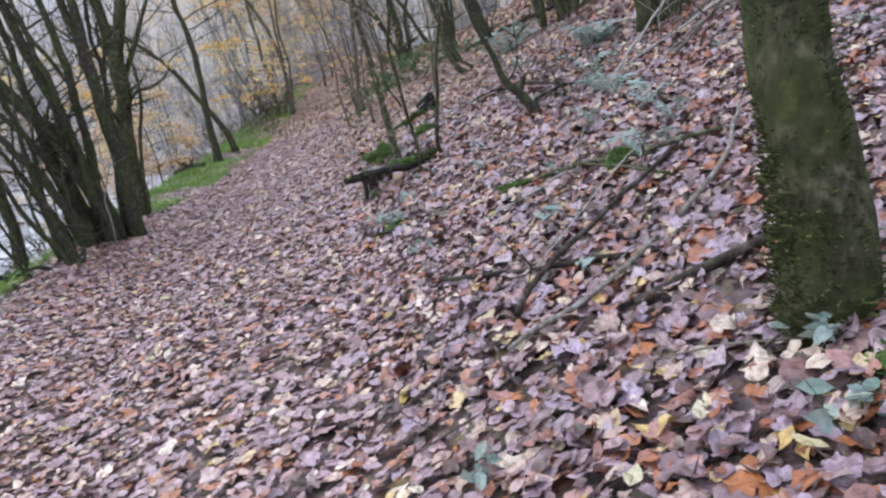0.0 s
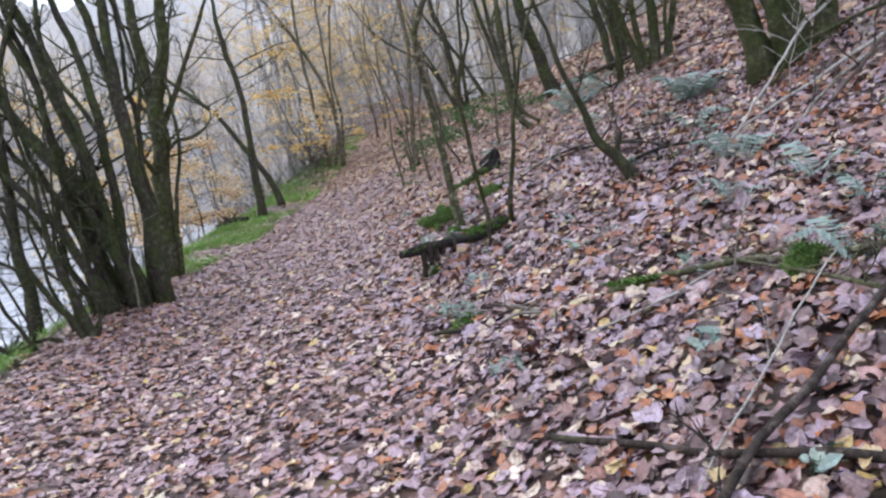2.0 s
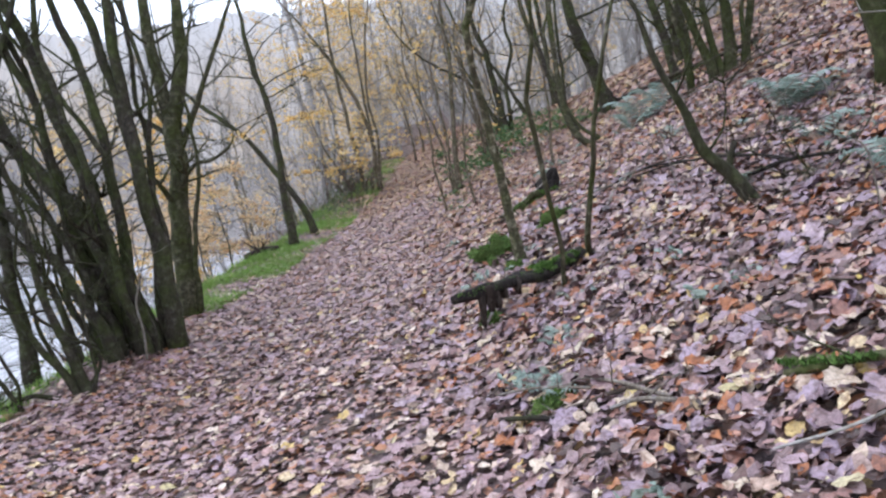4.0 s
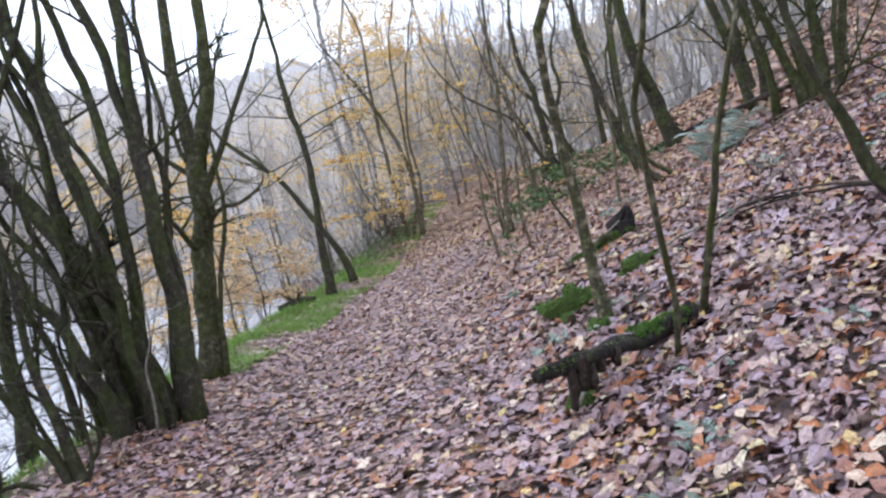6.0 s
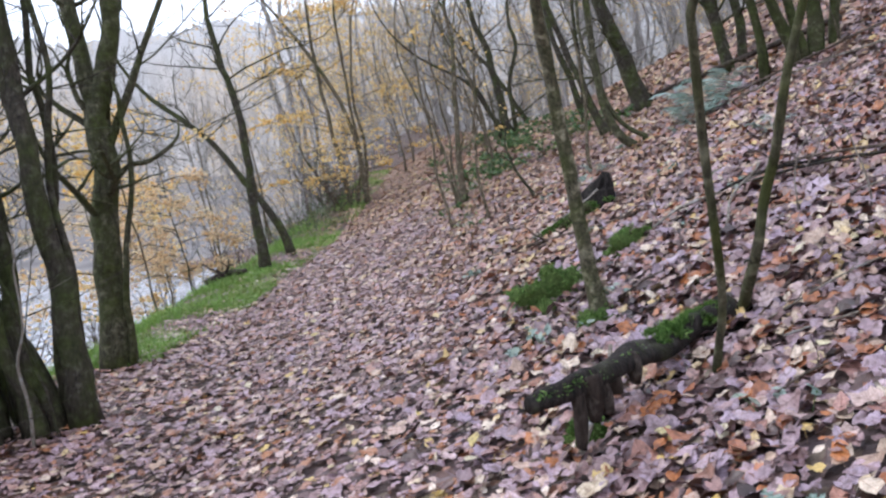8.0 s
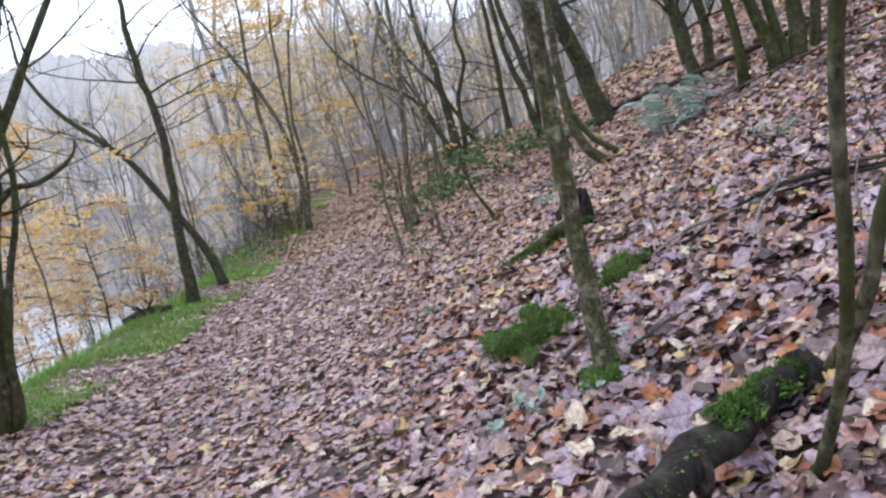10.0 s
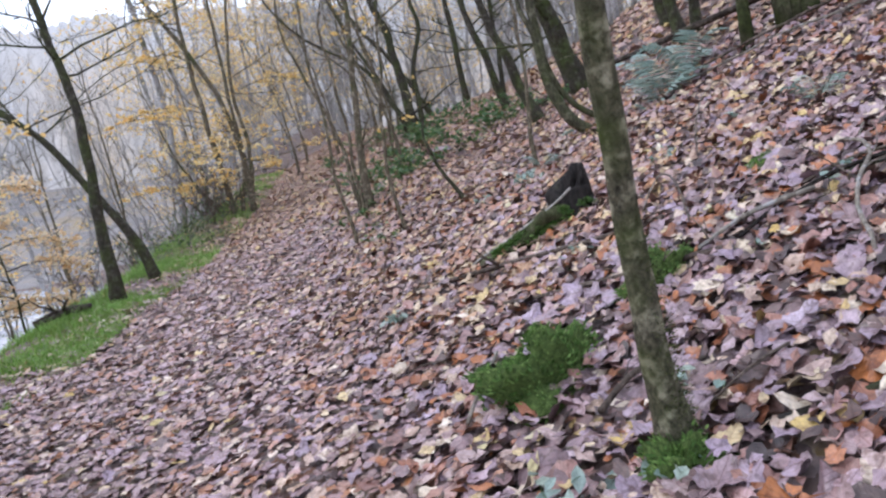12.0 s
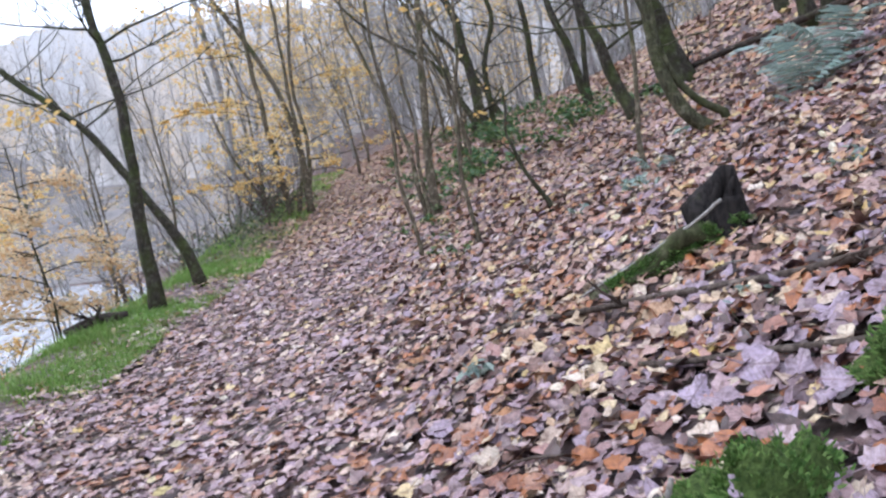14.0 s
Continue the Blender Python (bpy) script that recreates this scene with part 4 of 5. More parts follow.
def scatter_leaves(rs, xs, ys, size, lift, tilt, shape, curly=1.0):
    """Curled leaves lying on the ground at xs, ys."""
    n, k = len(xs), len(shape)
    s = size * rs.uniform(0.5, 1.35, n)
    p = np.repeat(shape[None], n, 0) * s[:, None, None]
    p[:, :, 0] *= rs.uniform(0.8, 1.15, n)[:, None]
    curl, fold = curly * rs.normal(0, 0.36, n), curly * rs.normal(0.08, 0.22, n)
    u = p / s[:, None, None]
    wave = rs.uniform(0, 6.28, n)[:, None] + 3.0 * np.arctan2(u[:, :, 0], u[:, :, 1])
    p[:, :, 2] = s[:, None] * (curl[:, None] * u[:, :, 1] ** 2 * 1.1 + fold[:, None] * np.abs(u[:, :, 0]) + curly * 0.2 * np.sin(wave) * (u ** 2).sum(-1) ** 0.5 + rs.normal(0, 0.04, (n, k)))
    p[:, 1:, :2] *= rs.uniform(0.86, 1.14, (n, k - 1))[:, :, None]
    a = rs.uniform(0, 2 * np.pi, n)
    ca, sa = np.cos(a)[:, None], np.sin(a)[:, None]
    x, y = p[:, :, 0] * ca - p[:, :, 1] * sa, p[:, :, 0] * sa + p[:, :, 1] * ca
    nrm = ground_normal(xs, ys)
    nrm = nrm + np.stack([rs.normal(0, tilt, n), rs.normal(0, tilt, n), np.zeros(n)], -1)
    nrm /= np.linalg.norm(nrm, axis=-1, keepdims=True)
    t = np.cross(np.array([0, 1.0, 0]), nrm)
    t /= np.linalg.norm(t, axis=-1, keepdims=True)
    bt = np.cross(nrm, t)
    c = np.stack([xs, ys, ground_z(xs, ys) + lift * rs.uniform(0.15, 1, n)], -1)
    v = c[:, None] + x[..., None] * t[:, None] + y[..., None] * bt[:, None] + p[:, :, 2, None] * nrm[:, None]
    ring = [(0, i, i + 1) for i in range(1, k - 1)] + [(0, k - 1, 1)]
    f = np.array(ring)[None] + (np.arange(n) * k)[:, None, None]
    return v.reshape(-1, 3), f.reshape(-1, 3), u[:, :, :2].reshape(-1, 2)


def litter(seed, regions, label, material):
    rs = np.random.RandomState(seed)
    vs, fs, us, base = [], [], [], 0
    for x0, x1, y0, y1, density, size, tilt, curl, lobed in regions:
        n = int((x1 - x0) * (y1 - y0) * density)
        xs, ys = rs.uniform(x0, x1, n), rs.uniform(y0, y1, n)
        xs = xs + rs.normal(0, 0.35, n)
        keep = xs > np.interp(ys, *EDGE) - 0.2 - rs.exponential(0.4, n)
        xs, ys = xs[keep], ys[keep]
        kind = rs.rand(len(xs)) > lobed
        for shape, sel, sz in ((OVATE, kind, size), (LOBED, ~kind, size * 1.12)):
            v, f, u = scatter_leaves(rs, xs[sel], ys[sel], sz, 0.016 + 0.04 * curl, tilt, shape, curl)
            vs.append(v), fs.append(f + base), us.append(u)
            base += len(v)
    ob = new("leaf_litter", mesh_from_arrays("leaf_litter", np.concatenate(vs), np.concatenate(fs), material, True, np.concatenate(us)))
    return tagged(ob, label, "fallen leaves", kind="stuff")


litter(1, [(-4.2, 0.7, -4, 16, 440, 0.074, 0.17, 0.6, 0.25), (-3.2, 0.6, 16, 21, 330, 0.08, 0.15, 0.55, 0.2)], "trodden carpet of lilac and brown leaves on the path", FALLEN_PATH)
litter(2, [(0.5, 3.5, -4, 8, 580, 0.08, 0.28, 0.95, 0.28), (0.5, 4.0, 8, 12.5, 560, 0.086, 0.28, 0.95, 0.36), (0.5, 4.0, 12.5, 17, 210, 0.085, 0.28, 0.95, 0.2), (0.8, 5.0, 17, 21, 90, 0.09, 0.28, 1, 0.2), (3.5, 7.5, -4, 16, 210, 0.1, 0.28, 1, 0.2)],
       "thick wet carpet of brown, lilac and orange leaves", FALLEN)
litter(3, [(0.4, 4.2, 12.0, 17, 250, 0.082, 0.27, 0.95, 0.15), (0.8, 5.0, 16.5, 21, 210, 0.09, 0.27, 1, 0.15), (-2.4, 1.2, 20.5, 37, 190, 0.095, 0.2, 0.6, 0.1), (0.9, 6.5, 20.5, 37, 150, 0.11, 0.27, 1, 0.1), (5.0, 12, 10, 36, 60, 0.15, 0.27, 1, 0.1)], "distant carpet of tan and orange-brown leaves", FALLEN_FAR)

# ---- the grassy verge ----


def blades(rs, xs, ys, height, width, lean):
    n = len(xs)
    a, hgt = rs.uniform(0, 6.283, n), height * rs.uniform(0.4, 1.3, n)
    d = np.stack([np.cos(a), np.sin(a), np.zeros(n)], -1)
    q = np.stack([-np.sin(a), np.cos(a), np.zeros(n)], -1) * (width * rs.uniform(0.6, 1.3, n))[:, None]
    b = np.stack([xs, ys, ground_z(xs, ys) - 0.01], -1)
    up = np.array([0, 0, 1.0])
    bend = (lean * rs.uniform(0.2, 1.4, n) * hgt)[:, None]
    m = b + up * (hgt * 0.6)[:, None] + d * bend * 0.35
    t = b + up * hgt[:, None] + d * bend
    v = np.stack([b - q, b + q, m - q * 0.7, m + q * 0.7, t], 1).reshape(-1, 3)
    f = np.array([(0, 1, 3), (0, 3, 2), (2, 3, 4)])[None] + (np.arange(n) * 5)[:, None, None]
    return v, f.reshape(-1, 3)


def verge(seed, count, y0, y1, inner, outer, height):
    rs = np.random.RandomState(seed)
    ys = rs.uniform(y0, y1, count)
    xs = np.interp(ys, *EDGE) + rs.uniform(-outer, inner, count)
    patch = np.sin(xs * 2.3 + ys * 1.1) + np.sin(ys * 2.9 - xs) + rs.normal(0, 0.8, count)
    keep = patch > 0.0
    return blades(rs, xs[keep], ys[keep], height, 0.0045, 0.9)


for seed, count, y0, y1, inner, outer, height in ((5, 60000, 13.9, 22, 0.1, 1.6, 0.085), (6, 9000, 22, 36, 0.1, 1.0, 0.13), (7, 9000, 6, 13.4, -0.55, 1.5, 0.12), (8, 16000, 13.4, 26, -0.9, 3.4, 0.17)):
    v, f = verge(seed, count, y0, y1, inner, outer, height)
    tagged(new("grass", mesh_from_arrays("grass", v, f, GRASS)), "bright green grass along the path's river edge", "grass", kind="stuff")


# ---- woods: templates and their copies ----


def wood_tree(seed, height, r0, lean, forks=1):
    rng = random.Random(seed)
    stems = []
    for k in range(forks):
        s = lean + rng.uniform(-0.08, 0.1)
        w = rng.uniform(-0.12, 0.12)
        h = height * rng.uniform(0.55, 0.7)
        stems.append(stem(tuple((-s * h * t ** 1.4 + 0.1 * k + rng.gauss(0, 0.22 * min(1, t * 3)), w * h * t + rng.gauss(0, 0.22 * min(1, t * 3)), h * t) for t in (0, 0.2, 0.4, 0.6, 0.8, 1.0)), r0 * rng.uniform(0.7, 1.0), r0 * 0.55, height * 0.4, 7))
    return stems


TEMPLATES = []
for seed, height, r0, lean, forks in ((101, 9, 0.085, 0.12, 1), (102, 10, 0.085, 0.25, 2), (103, 8, 0.055, 0.12, 4), (104, 9, 0.075, 0.2, 2), (105, 11, 0.11, 0.04, 1), (106, 7, 0.045, 0.3, 4)):
    TEMPLATES.append(wood_tree(seed, height, r0, lean, forks))
SPOTS = []
rng = random.Random(77)


def spots(n, x0, x1, y0, y1, kinds, clear):
    made = 0
    for _ in range(n * 8):
        x, y = rng.uniform(x0, x1), rng.uniform(y0, y1)
        if made < n and all((x - a) ** 2 + (y - b) ** 2 > clear ** 2 for a, b, _ in SPOTS):
            SPOTS.append((x, y, rng.choice(kinds)))
            made += 1


spots(30, 5.5, 16, 20, 42, (0, 1, 2, 2, 3), 1.2)
spots(30, 2.2, 22, 34, 60, (0, 1, 2, 3, 5), 1.4)
spots(16, -2.5, 2.5, 39, 62, (3, 4, 5, 2), 1.3)
spots(14, -9, -2.0, 29, 60, (1, 2, 3, 4, 5), 1.8)
spots(3, -6.0, -4.0, 23, 28, (5, 3), 1.3)
spots(40, 3, 26, 38, 66, (0, 1, 2, 0, 1), 1.3)
spots(14, -3.5, 3.5, 37, 50, (0, 2, 3, 4), 1.0)
spots(60, -60, 40, 48, 78, (0, 1, 2, 3, 4, 5), 2.2)
spots(50, -50, -28, 5, 60, (0, 1, 2, 3, 4, 5), 2.2)
spots(14, 9, 22, 2, 20, (0, 1, 2), 2.2)
spots(12, -2, 14, -30, -5, (0, 1, 2), 3.0)
LABELS = ("bare slender woodland tree", "bare leaning two-stemmed woodland tree", "bare clump of thin woodland stems", "woodland tree with thin yellow leaves", "tall tree with pale yellow leaves", "low clump with a few yellow leaves")
LEAVES = (0, 0, 0, 1400, 1700, 600)
FIRST = {}
for x, y, k in SPOTS:
    z = max(float(ground_z(x, y)), WATER_Z - 0.2) - 0.05
    turn = rng.uniform(-75, 75)
    if 22 < y < 29 and -6.5 < x < -3.5 or 36 < y < 50 and -3.5 < x < 2.5 and k in (0, 2, 4) and k in FIRST:
        continue
    if k not in FIRST:
        FIRST[k] = tree("woodland_tree", x, y, TEMPLATES[k], BARK_FAR_HAZED, LABELS[k], 200 + k, group="woodland trees", boughs=11, bough_len=2.0, bough_from=0.15, leaves=LEAVES[k], leaf_size=0.085, spread=0.14, flare=0.2, joined=True)
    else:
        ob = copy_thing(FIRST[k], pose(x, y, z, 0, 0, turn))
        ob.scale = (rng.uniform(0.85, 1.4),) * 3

# ---- logs, stumps, stones, sticks, ferns and small plants ----


def on_ground(x, y, up=0.0):
    return Vector((x, y, float(ground_z(x, y)) + up))


def stick(name, pts, r0, r1, material, label, seed, twigs=0, twig_len=0.3, category="fallen branch", group="", sides=8):
    """A fallen branch through points (x, y, height over the ground), with side twigs as parts."""
    rng = random.Random(seed)
    world = [on_ground(p[0], p[1], p[2] + 0.022) for p in pts]
    o = world[0]
    root = thing(name, Matrix.Translation(o), label, category, group)
    ln = smooth_line([p - o for p in world], 5)
    ln = [p + noise.noise_vector(p * 3.1 + Vector((seed, 0, 0))) * Vector((0.035, 0.035, 0.015)) for p in ln]
    part("stem", tube(([], []), ln, line_radii(len(ln), r0, r1), sides, 0.25, 0, seed), material, root)
    for k in range(twigs):
        i = rng.randint(2, len(ln) - 2)
        d = (ln[i + 1] - ln[i]).normalized()
        s = Vector((rng.gauss(0, 1), rng.gauss(0, 1), rng.uniform(0.1, 0.5))).normalized()
        bough(root, "twig", material, rng, ln[i], d * 0.7 + s, twig_len * rng.uniform(0.6, 1.3), max(0.003, r1 * 0.5), [], 0.06, 1)
    return root


def lump(rng, rx, ry, rz, rings=9, around=14, rough=0.25, seed=0.0):
    """A worn stone-like lump, flat below."""
    v, f, nr = [], [], []
    for i in range(rings):
        th = math.pi * (0.02 + 0.62 * i / (rings - 1))
        for k in range(around):
            a = 2 * math.pi * k / around
            o = Vector((math.sin(th) * math.cos(a), math.sin(th) * math.sin(a), math.cos(th)))
            s = 1 + rough * noise.noise(o * 1.7 + Vector((seed, 0, 0))) + rough * 0.4 * noise.noise(o * 5 + Vector((0, seed, 0)))
            v.append(Vector((o.x * rx, o.y * ry, o.z * rz)) * s)
            nr.append(o)
    for i in range(rings - 1):
        for k in range(around):
            a, b = i * around + k, i * around + (k + 1) % around
            f.append((a, a + around, b + around, b))
    f.append(tuple(range(around)))
    f.append(tuple(range(rings * around - 1, (rings - 1) * around - 1, -1)))
    return v, f, nr


def mossy_stone(x, y, rx, ry, rz, turn, label, seed, sink=0.3, cover=0.75, shoots=900, lean=-12, shoot=0.022, rough=0.3):
    rng = random.Random(seed)
    root = thing("mossy_stone", pose(x, y, float(ground_z(x, y)) - rz * sink, 0, lean, turn), label, "stone")
    v, f, nr = lump(rng, rx, ry, rz, 15, 24, rough, seed)
    part("stone", (v, f), STONE, root)
    top = int(len(v) * cover)
    part("moss", ([p * 1.05 + n * 0.008 for p, n in zip(v[:top], nr[:top])], [q for q in f if max(q) < top]), MOSSY, root, "green moss blanket")
    moss_tuft(root, [(p * 1.04, n) for p, n in zip(v[:top], nr[:top])], rng, shoots * 2, shoot)
    return root


def frond(rng, length, arch):
    """A fern frond: a curved rib with paired toothed leaflets."""
    v, f = [], []
    n = 17
    rib = []
    for i in range(n + 1):
        t = i / n
        rib.append(Vector((0, length * (t * (1 - 0.12 * t)), length * arch * math.sin(t * 2.6) * 0.6)))
    tube((v, f), rib[::3] + [rib[-1]], line_radii(len(rib[::3]) + 1, 0.004, 0.0012), 3)
    for i in range(2, n):
        t = i / n
        w = length * 0.27 * math.sin(math.pi * min(1, t * 0.94 + 0.08)) ** 0.8 * (1.15 - t * 0.5)
        for s in (-1, 1):
            o, d = rib[i], Vector((s * w, w * 0.35, -w * 0.22 + rng.gauss(0, 0.012)))
            q = Vector((0, length * 0.026, 0))
            k = len(v)
            v += [o - q, o + d * 0.35 - q * 1.05, o + d * 0.7 - q * 0.7, o + d, o + d * 0.7 + q * 0.7, o + d * 0.35 + q * 1.05, o + q]
            f += [(k, k + 1, k + 5, k + 6), (k + 1, k + 2, k + 4, k + 5), (k + 2, k + 3, k + 4)]
    return v, f


def fern(x, y, size, count, seed, label="green fern with arching fronds among fallen leaves", spread=(0, 360)):
    rng = random.Random(seed)
    root = thing("fern", pose(x, y, float(ground_z(x, y)) - 0.01), label, "fern", "ferns on the slope")
    for k in range(count):
        ob = part("frond", frond(rng, size * rng.uniform(0.75, 1.15), rng.uniform(0.35, 0.8)), FERN, root, smooth=False)
        a = spread[0] + (spread[1] - spread[0]) * (k + rng.uniform(-0.2, 0.2)) / count
        ob.matrix_local = pose(0, 0, 0, rng.uniform(4, 26), rng.uniform(-12, 12), a)
    return root


def herb(x, y, size, count, seed, label="low green herb growing through the leaf litter", height=0.1, leaf=None, leaf_size=0.055):
    """A small plant: thin stalks, each with a few rounded leaves."""
    rng = random.Random(seed)
    root = thing("herb", pose(x, y, float(ground_z(x, y)) - 0.01), label, "plant", "low green herbs")
    stalks = ([], [])
    places = []
    for _ in range(count):
        tip = Vector((rng.gauss(0, size), rng.gauss(0, size), height * rng.uniform(0.5, 1.3)))
        tube(stalks, [Vector((tip.x * 0.4, tip.y * 0.4, -0.05)), Vector((tip.x * 0.8, tip.y * 0.8, tip.z * 0.6)), tip], (0.003, 0.002, 0.0015), 3)
        places += [tip, tip * 0.85]
    tagged(part("stem_mass", stalks, HERB, root), kind="stuff")
    tagged(part("foliage", leaf_cloud(rng, places, count * 3, leaf_size, 0.018), leaf or HERB, root, smooth=False), kind="stuff")
    return root


# the mossy fallen log with saplings at its upper end
LOG = ((0.27, 8.45, 0.62), (0.45, 8.58, 0.66), (0.64, 8.70, 0.67), (0.95, 8.98, 0.69), (1.18, 9.16, 0.72), (1.44, 9.24, 0.78))
log = thing("fallen_log", Matrix.Translation(LOG[0]), "dark rotten log with moss on top beside the path", "log")
log_line = [p - Vector(LOG[0]) + noise.noise_vector(p * 5.0) * 0.02 for p in smooth_line(LOG, 7)]
log_radii = [r * (1 + 0.14 * noise.noise(Vector((k * 0.45, 2, 0)))) for k, r in enumerate(line_radii(len(log_line), 0.03, 0.068, 0.8))]
part("trunk", tube(([], []), log_line, log_radii, 20, 0.7, 0, 3.0), LOGWOOD, log)
rng = random.Random(9)
mossy = [(p, r) for p, r in zip(log_line[22:33], log_radii[22:33])]
moss_tuft(log, [(p + Vector((rng.gauss(0, 0.03) - 0.25 * math.sin(a) * r, -math.sin(a) * r, math.cos(a) * r * 0.96)), Vector((-0.1, -math.sin(a), math.cos(a) + 0.2))) for p, r in mossy for a in (-0.6, -0.2, 0.2, 0.55, 0.9, 1.3, 1.7) if rng.random() < 1.15 - 0.5 * abs(a)], rng, 3600, 0.021)
moss_tuft(log, [(p + Vector((-0.3 * r, -0.85 * r, r * rng.uniform(-0.2, 0.6))), Vector((-0.3, -1, 0.3))) for p, r in zip(log_line[2:20], log_radii[2:20]) for _ in range(3)], rng, 500, 0.016)
for k, (i, dx, dy, drop, r) in enumerate(((9, 0.0, -0.02, 0.27, 0.036), (10, 0.03, -0.03, 0.17, 0.04), (11, 0.0, -0.03, 0.11, 0.04), (12, 0.04, -0.02, 0.15, 0.03), (14, 0.03, 0.0, 0.10, 0.035), (17, 0.03, -0.04, 0.10, 0.035))):
    p = log_line[i]
    part("hanging_root", tube(([], []), smooth_line([p, p + Vector((dx * 0.6, dy, -drop * 0.45)), p + Vector((dx, dy * 0.5, -drop))], 4), line_radii(9, r * 1.3, r * 0.6), 9, 1.2, 0, k), DEADWOOD, log, "dark crumbling root")
# Root end of the log; its black mass also stands in for shadow beneath.
for k, (dx, dy, dz) in enumerate(((0.16, 0.02, 0.05), (0.10, -0.14, -0.12), (0.02, -0.16, -0.14), (0.2, 0.10, -0.06), (-0.10, -0.10, -0.16), (0.14, -0.05, -0.14))):
    p = log_line[-3]
    part("root", tube(([], []), smooth_line([p, p + Vector((dx * 0.6, dy * 0.5, dz * 0.3)), p + Vector((dx, dy, dz))], 4), line_radii(9, 0.075, 0.03), 10, 1.2, 0, k + 9.0), BLACKWOOD, log, "black root, also filling in the shaded hollow")
stick("fallen_twig", ((0.50, 8.62, 0.02), (0.62, 8.75, 0.10), (0.74, 8.95, 0.26)), 0.012, 0.009, TWIGWOOD, "grey stick propped against the fallen log", 302, 1, 0.15)

# the rotten stump with a mossy root
rng = random.Random(303)
stump = thing("tree_stump", Matrix.Translation(on_ground(1.93, 13.12, -0.04)), "dark rotten stump with a long moss-covered root", "stump")
part("stump", tube(([], []), [Vector(p) for p in ((0.05, 0, -0.12), (0.05, 0.0, 0.0), (0.04, 0, 0.09), (0.04, 0.01, 0.19), (0.05, 0.01, 0.27), (0.06, 0.0, 0.34), (0.07, 0.0, 0.40))], (0.18, 0.165, 0.15, 0.125, 0.095, 0.07, 0.045), 22, 1.7, 0.3, 3.1), BLACKWOOD, stump)
for k, (a, length) in enumerate(((-0.4, 0.2), (0.7, 0.2), (-1.4, 0.18))):
    d = Vector((math.cos(a), math.sin(a), 0))
    down = 0.42 * d.x * length
    part("buttress", tube(([], []), smooth_line([Vector((0.02, 0, 0.2)) + d * 0.05, d * length * 0.6 + Vector((0, 0, 0.09 + down * 0.6)), d * length * 1.1 + Vector((0, 0, -0.04 + down))], 4), line_radii(9, 0.085, 0.04), 10, 1.4, 0, k * 2.2), BLACKWOOD, stump)
root_line = [p + noise.noise_vector(p * 7) * 0.02 for p in smooth_line([(-0.05, -0.1, 0.06), (-0.2, -0.08, 0.01), (-0.36, -0.04, -0.08), (-0.5, 0.02, -0.15), (-0.68, 0.08, -0.24)], 7)]
root_radii = line_radii(len(root_line), 0.072, 0.026)
part("root", tube(([], []), root_line, root_radii, 16, 1.3), BARK_GREEN, stump, "rotten root half under green moss")
moss_tuft(stump, [(p + Vector((rng.gauss(0, 0.01), math.sin(a) * r, math.cos(a) * r)), Vector((0, math.sin(a), math.cos(a)))) for p, r in zip(root_line[2:-4], root_radii[2:-4]) for a in (0.2, -0.3, -0.7, -1.1, -1.6, -2.0)], rng, 5200, 0.02)
moss_tuft(stump, [(Vector((0.03 + rng.gauss(0, 0.03), -0.16, 0.12 + rng.gauss(0, 0.025))), Vector((0, -1, 0.4))) for _ in range(20)], rng, 300, 0.02)
for k in range(5):
    geo = tube(([], []), smooth_line([(0.05 * math.cos(k * 1.3), 0.05 * math.sin(k * 1.3), 0.15), (0.07 * math.cos(k * 1.3) + 0.04, 0.07 * math.sin(k * 1.3), 0.24 + 0.025 * k)], 3), (0.035, 0.03, 0.02, 0.006), 6, 0.6)
    part("splinter", geo, BLACKWOOD, stump)
stick("fallen_branch", ((1.22, 13.25, 0.03), (1.5, 13.12, 0.09), (1.72, 12.98, 0.15), (1.84, 12.92, 0.22)), 0.006, 0.008, BRANCHPALE, "pale stick leaning on the mossy root", 347, 0)

mossy_stone(0.92, 11.07, 0.24, 0.17, 0.17, 8, "half-buried stone under a bright green moss cushion", 311, 0.12, 0.8, 2600, -26, 0.022, 0.8)
mossy_stone(1.64, 11.34, 0.2, 0.11, 0.13, 10, "dark stone half covered in green moss", 312, 0.3, 0.6, 900, -26, 0.02, 0.8)
mossy_stone(1.0, 10.04, 0.10, 0.08, 0.11, 0, "low moss cushion at the young tree's foot", 313, shoots=600, lean=-25, shoot=0.02, rough=0.7)
mossy_stone(2.58, 11.84, 0.14, 0.07, 0.05, 30, "low strip of moss on the slope", 314, shoots=400)
mossy_stone(1.97, 4.72, 0.12, 0.09, 0.13, 0, "moss cushion beside a fallen branch", 315, shoots=700, lean=-24)
mossy_stone(1.55, 1.72, 0.14, 0.1, 0.06, 30, "flat moss patch near the mossy trunk", 316, shoots=400)
mossy_stone(0.62, 6.66, 0.12, 0.08, 0.07, 20, "dark moss patch in the leaf litter", 317, shoots=300, lean=-24)
mossy_stone(0.58, 8.82, 0.08, 0.07, 0.1, 20, "moss cushion below the fallen log", 318, shoots=500, lean=-20)

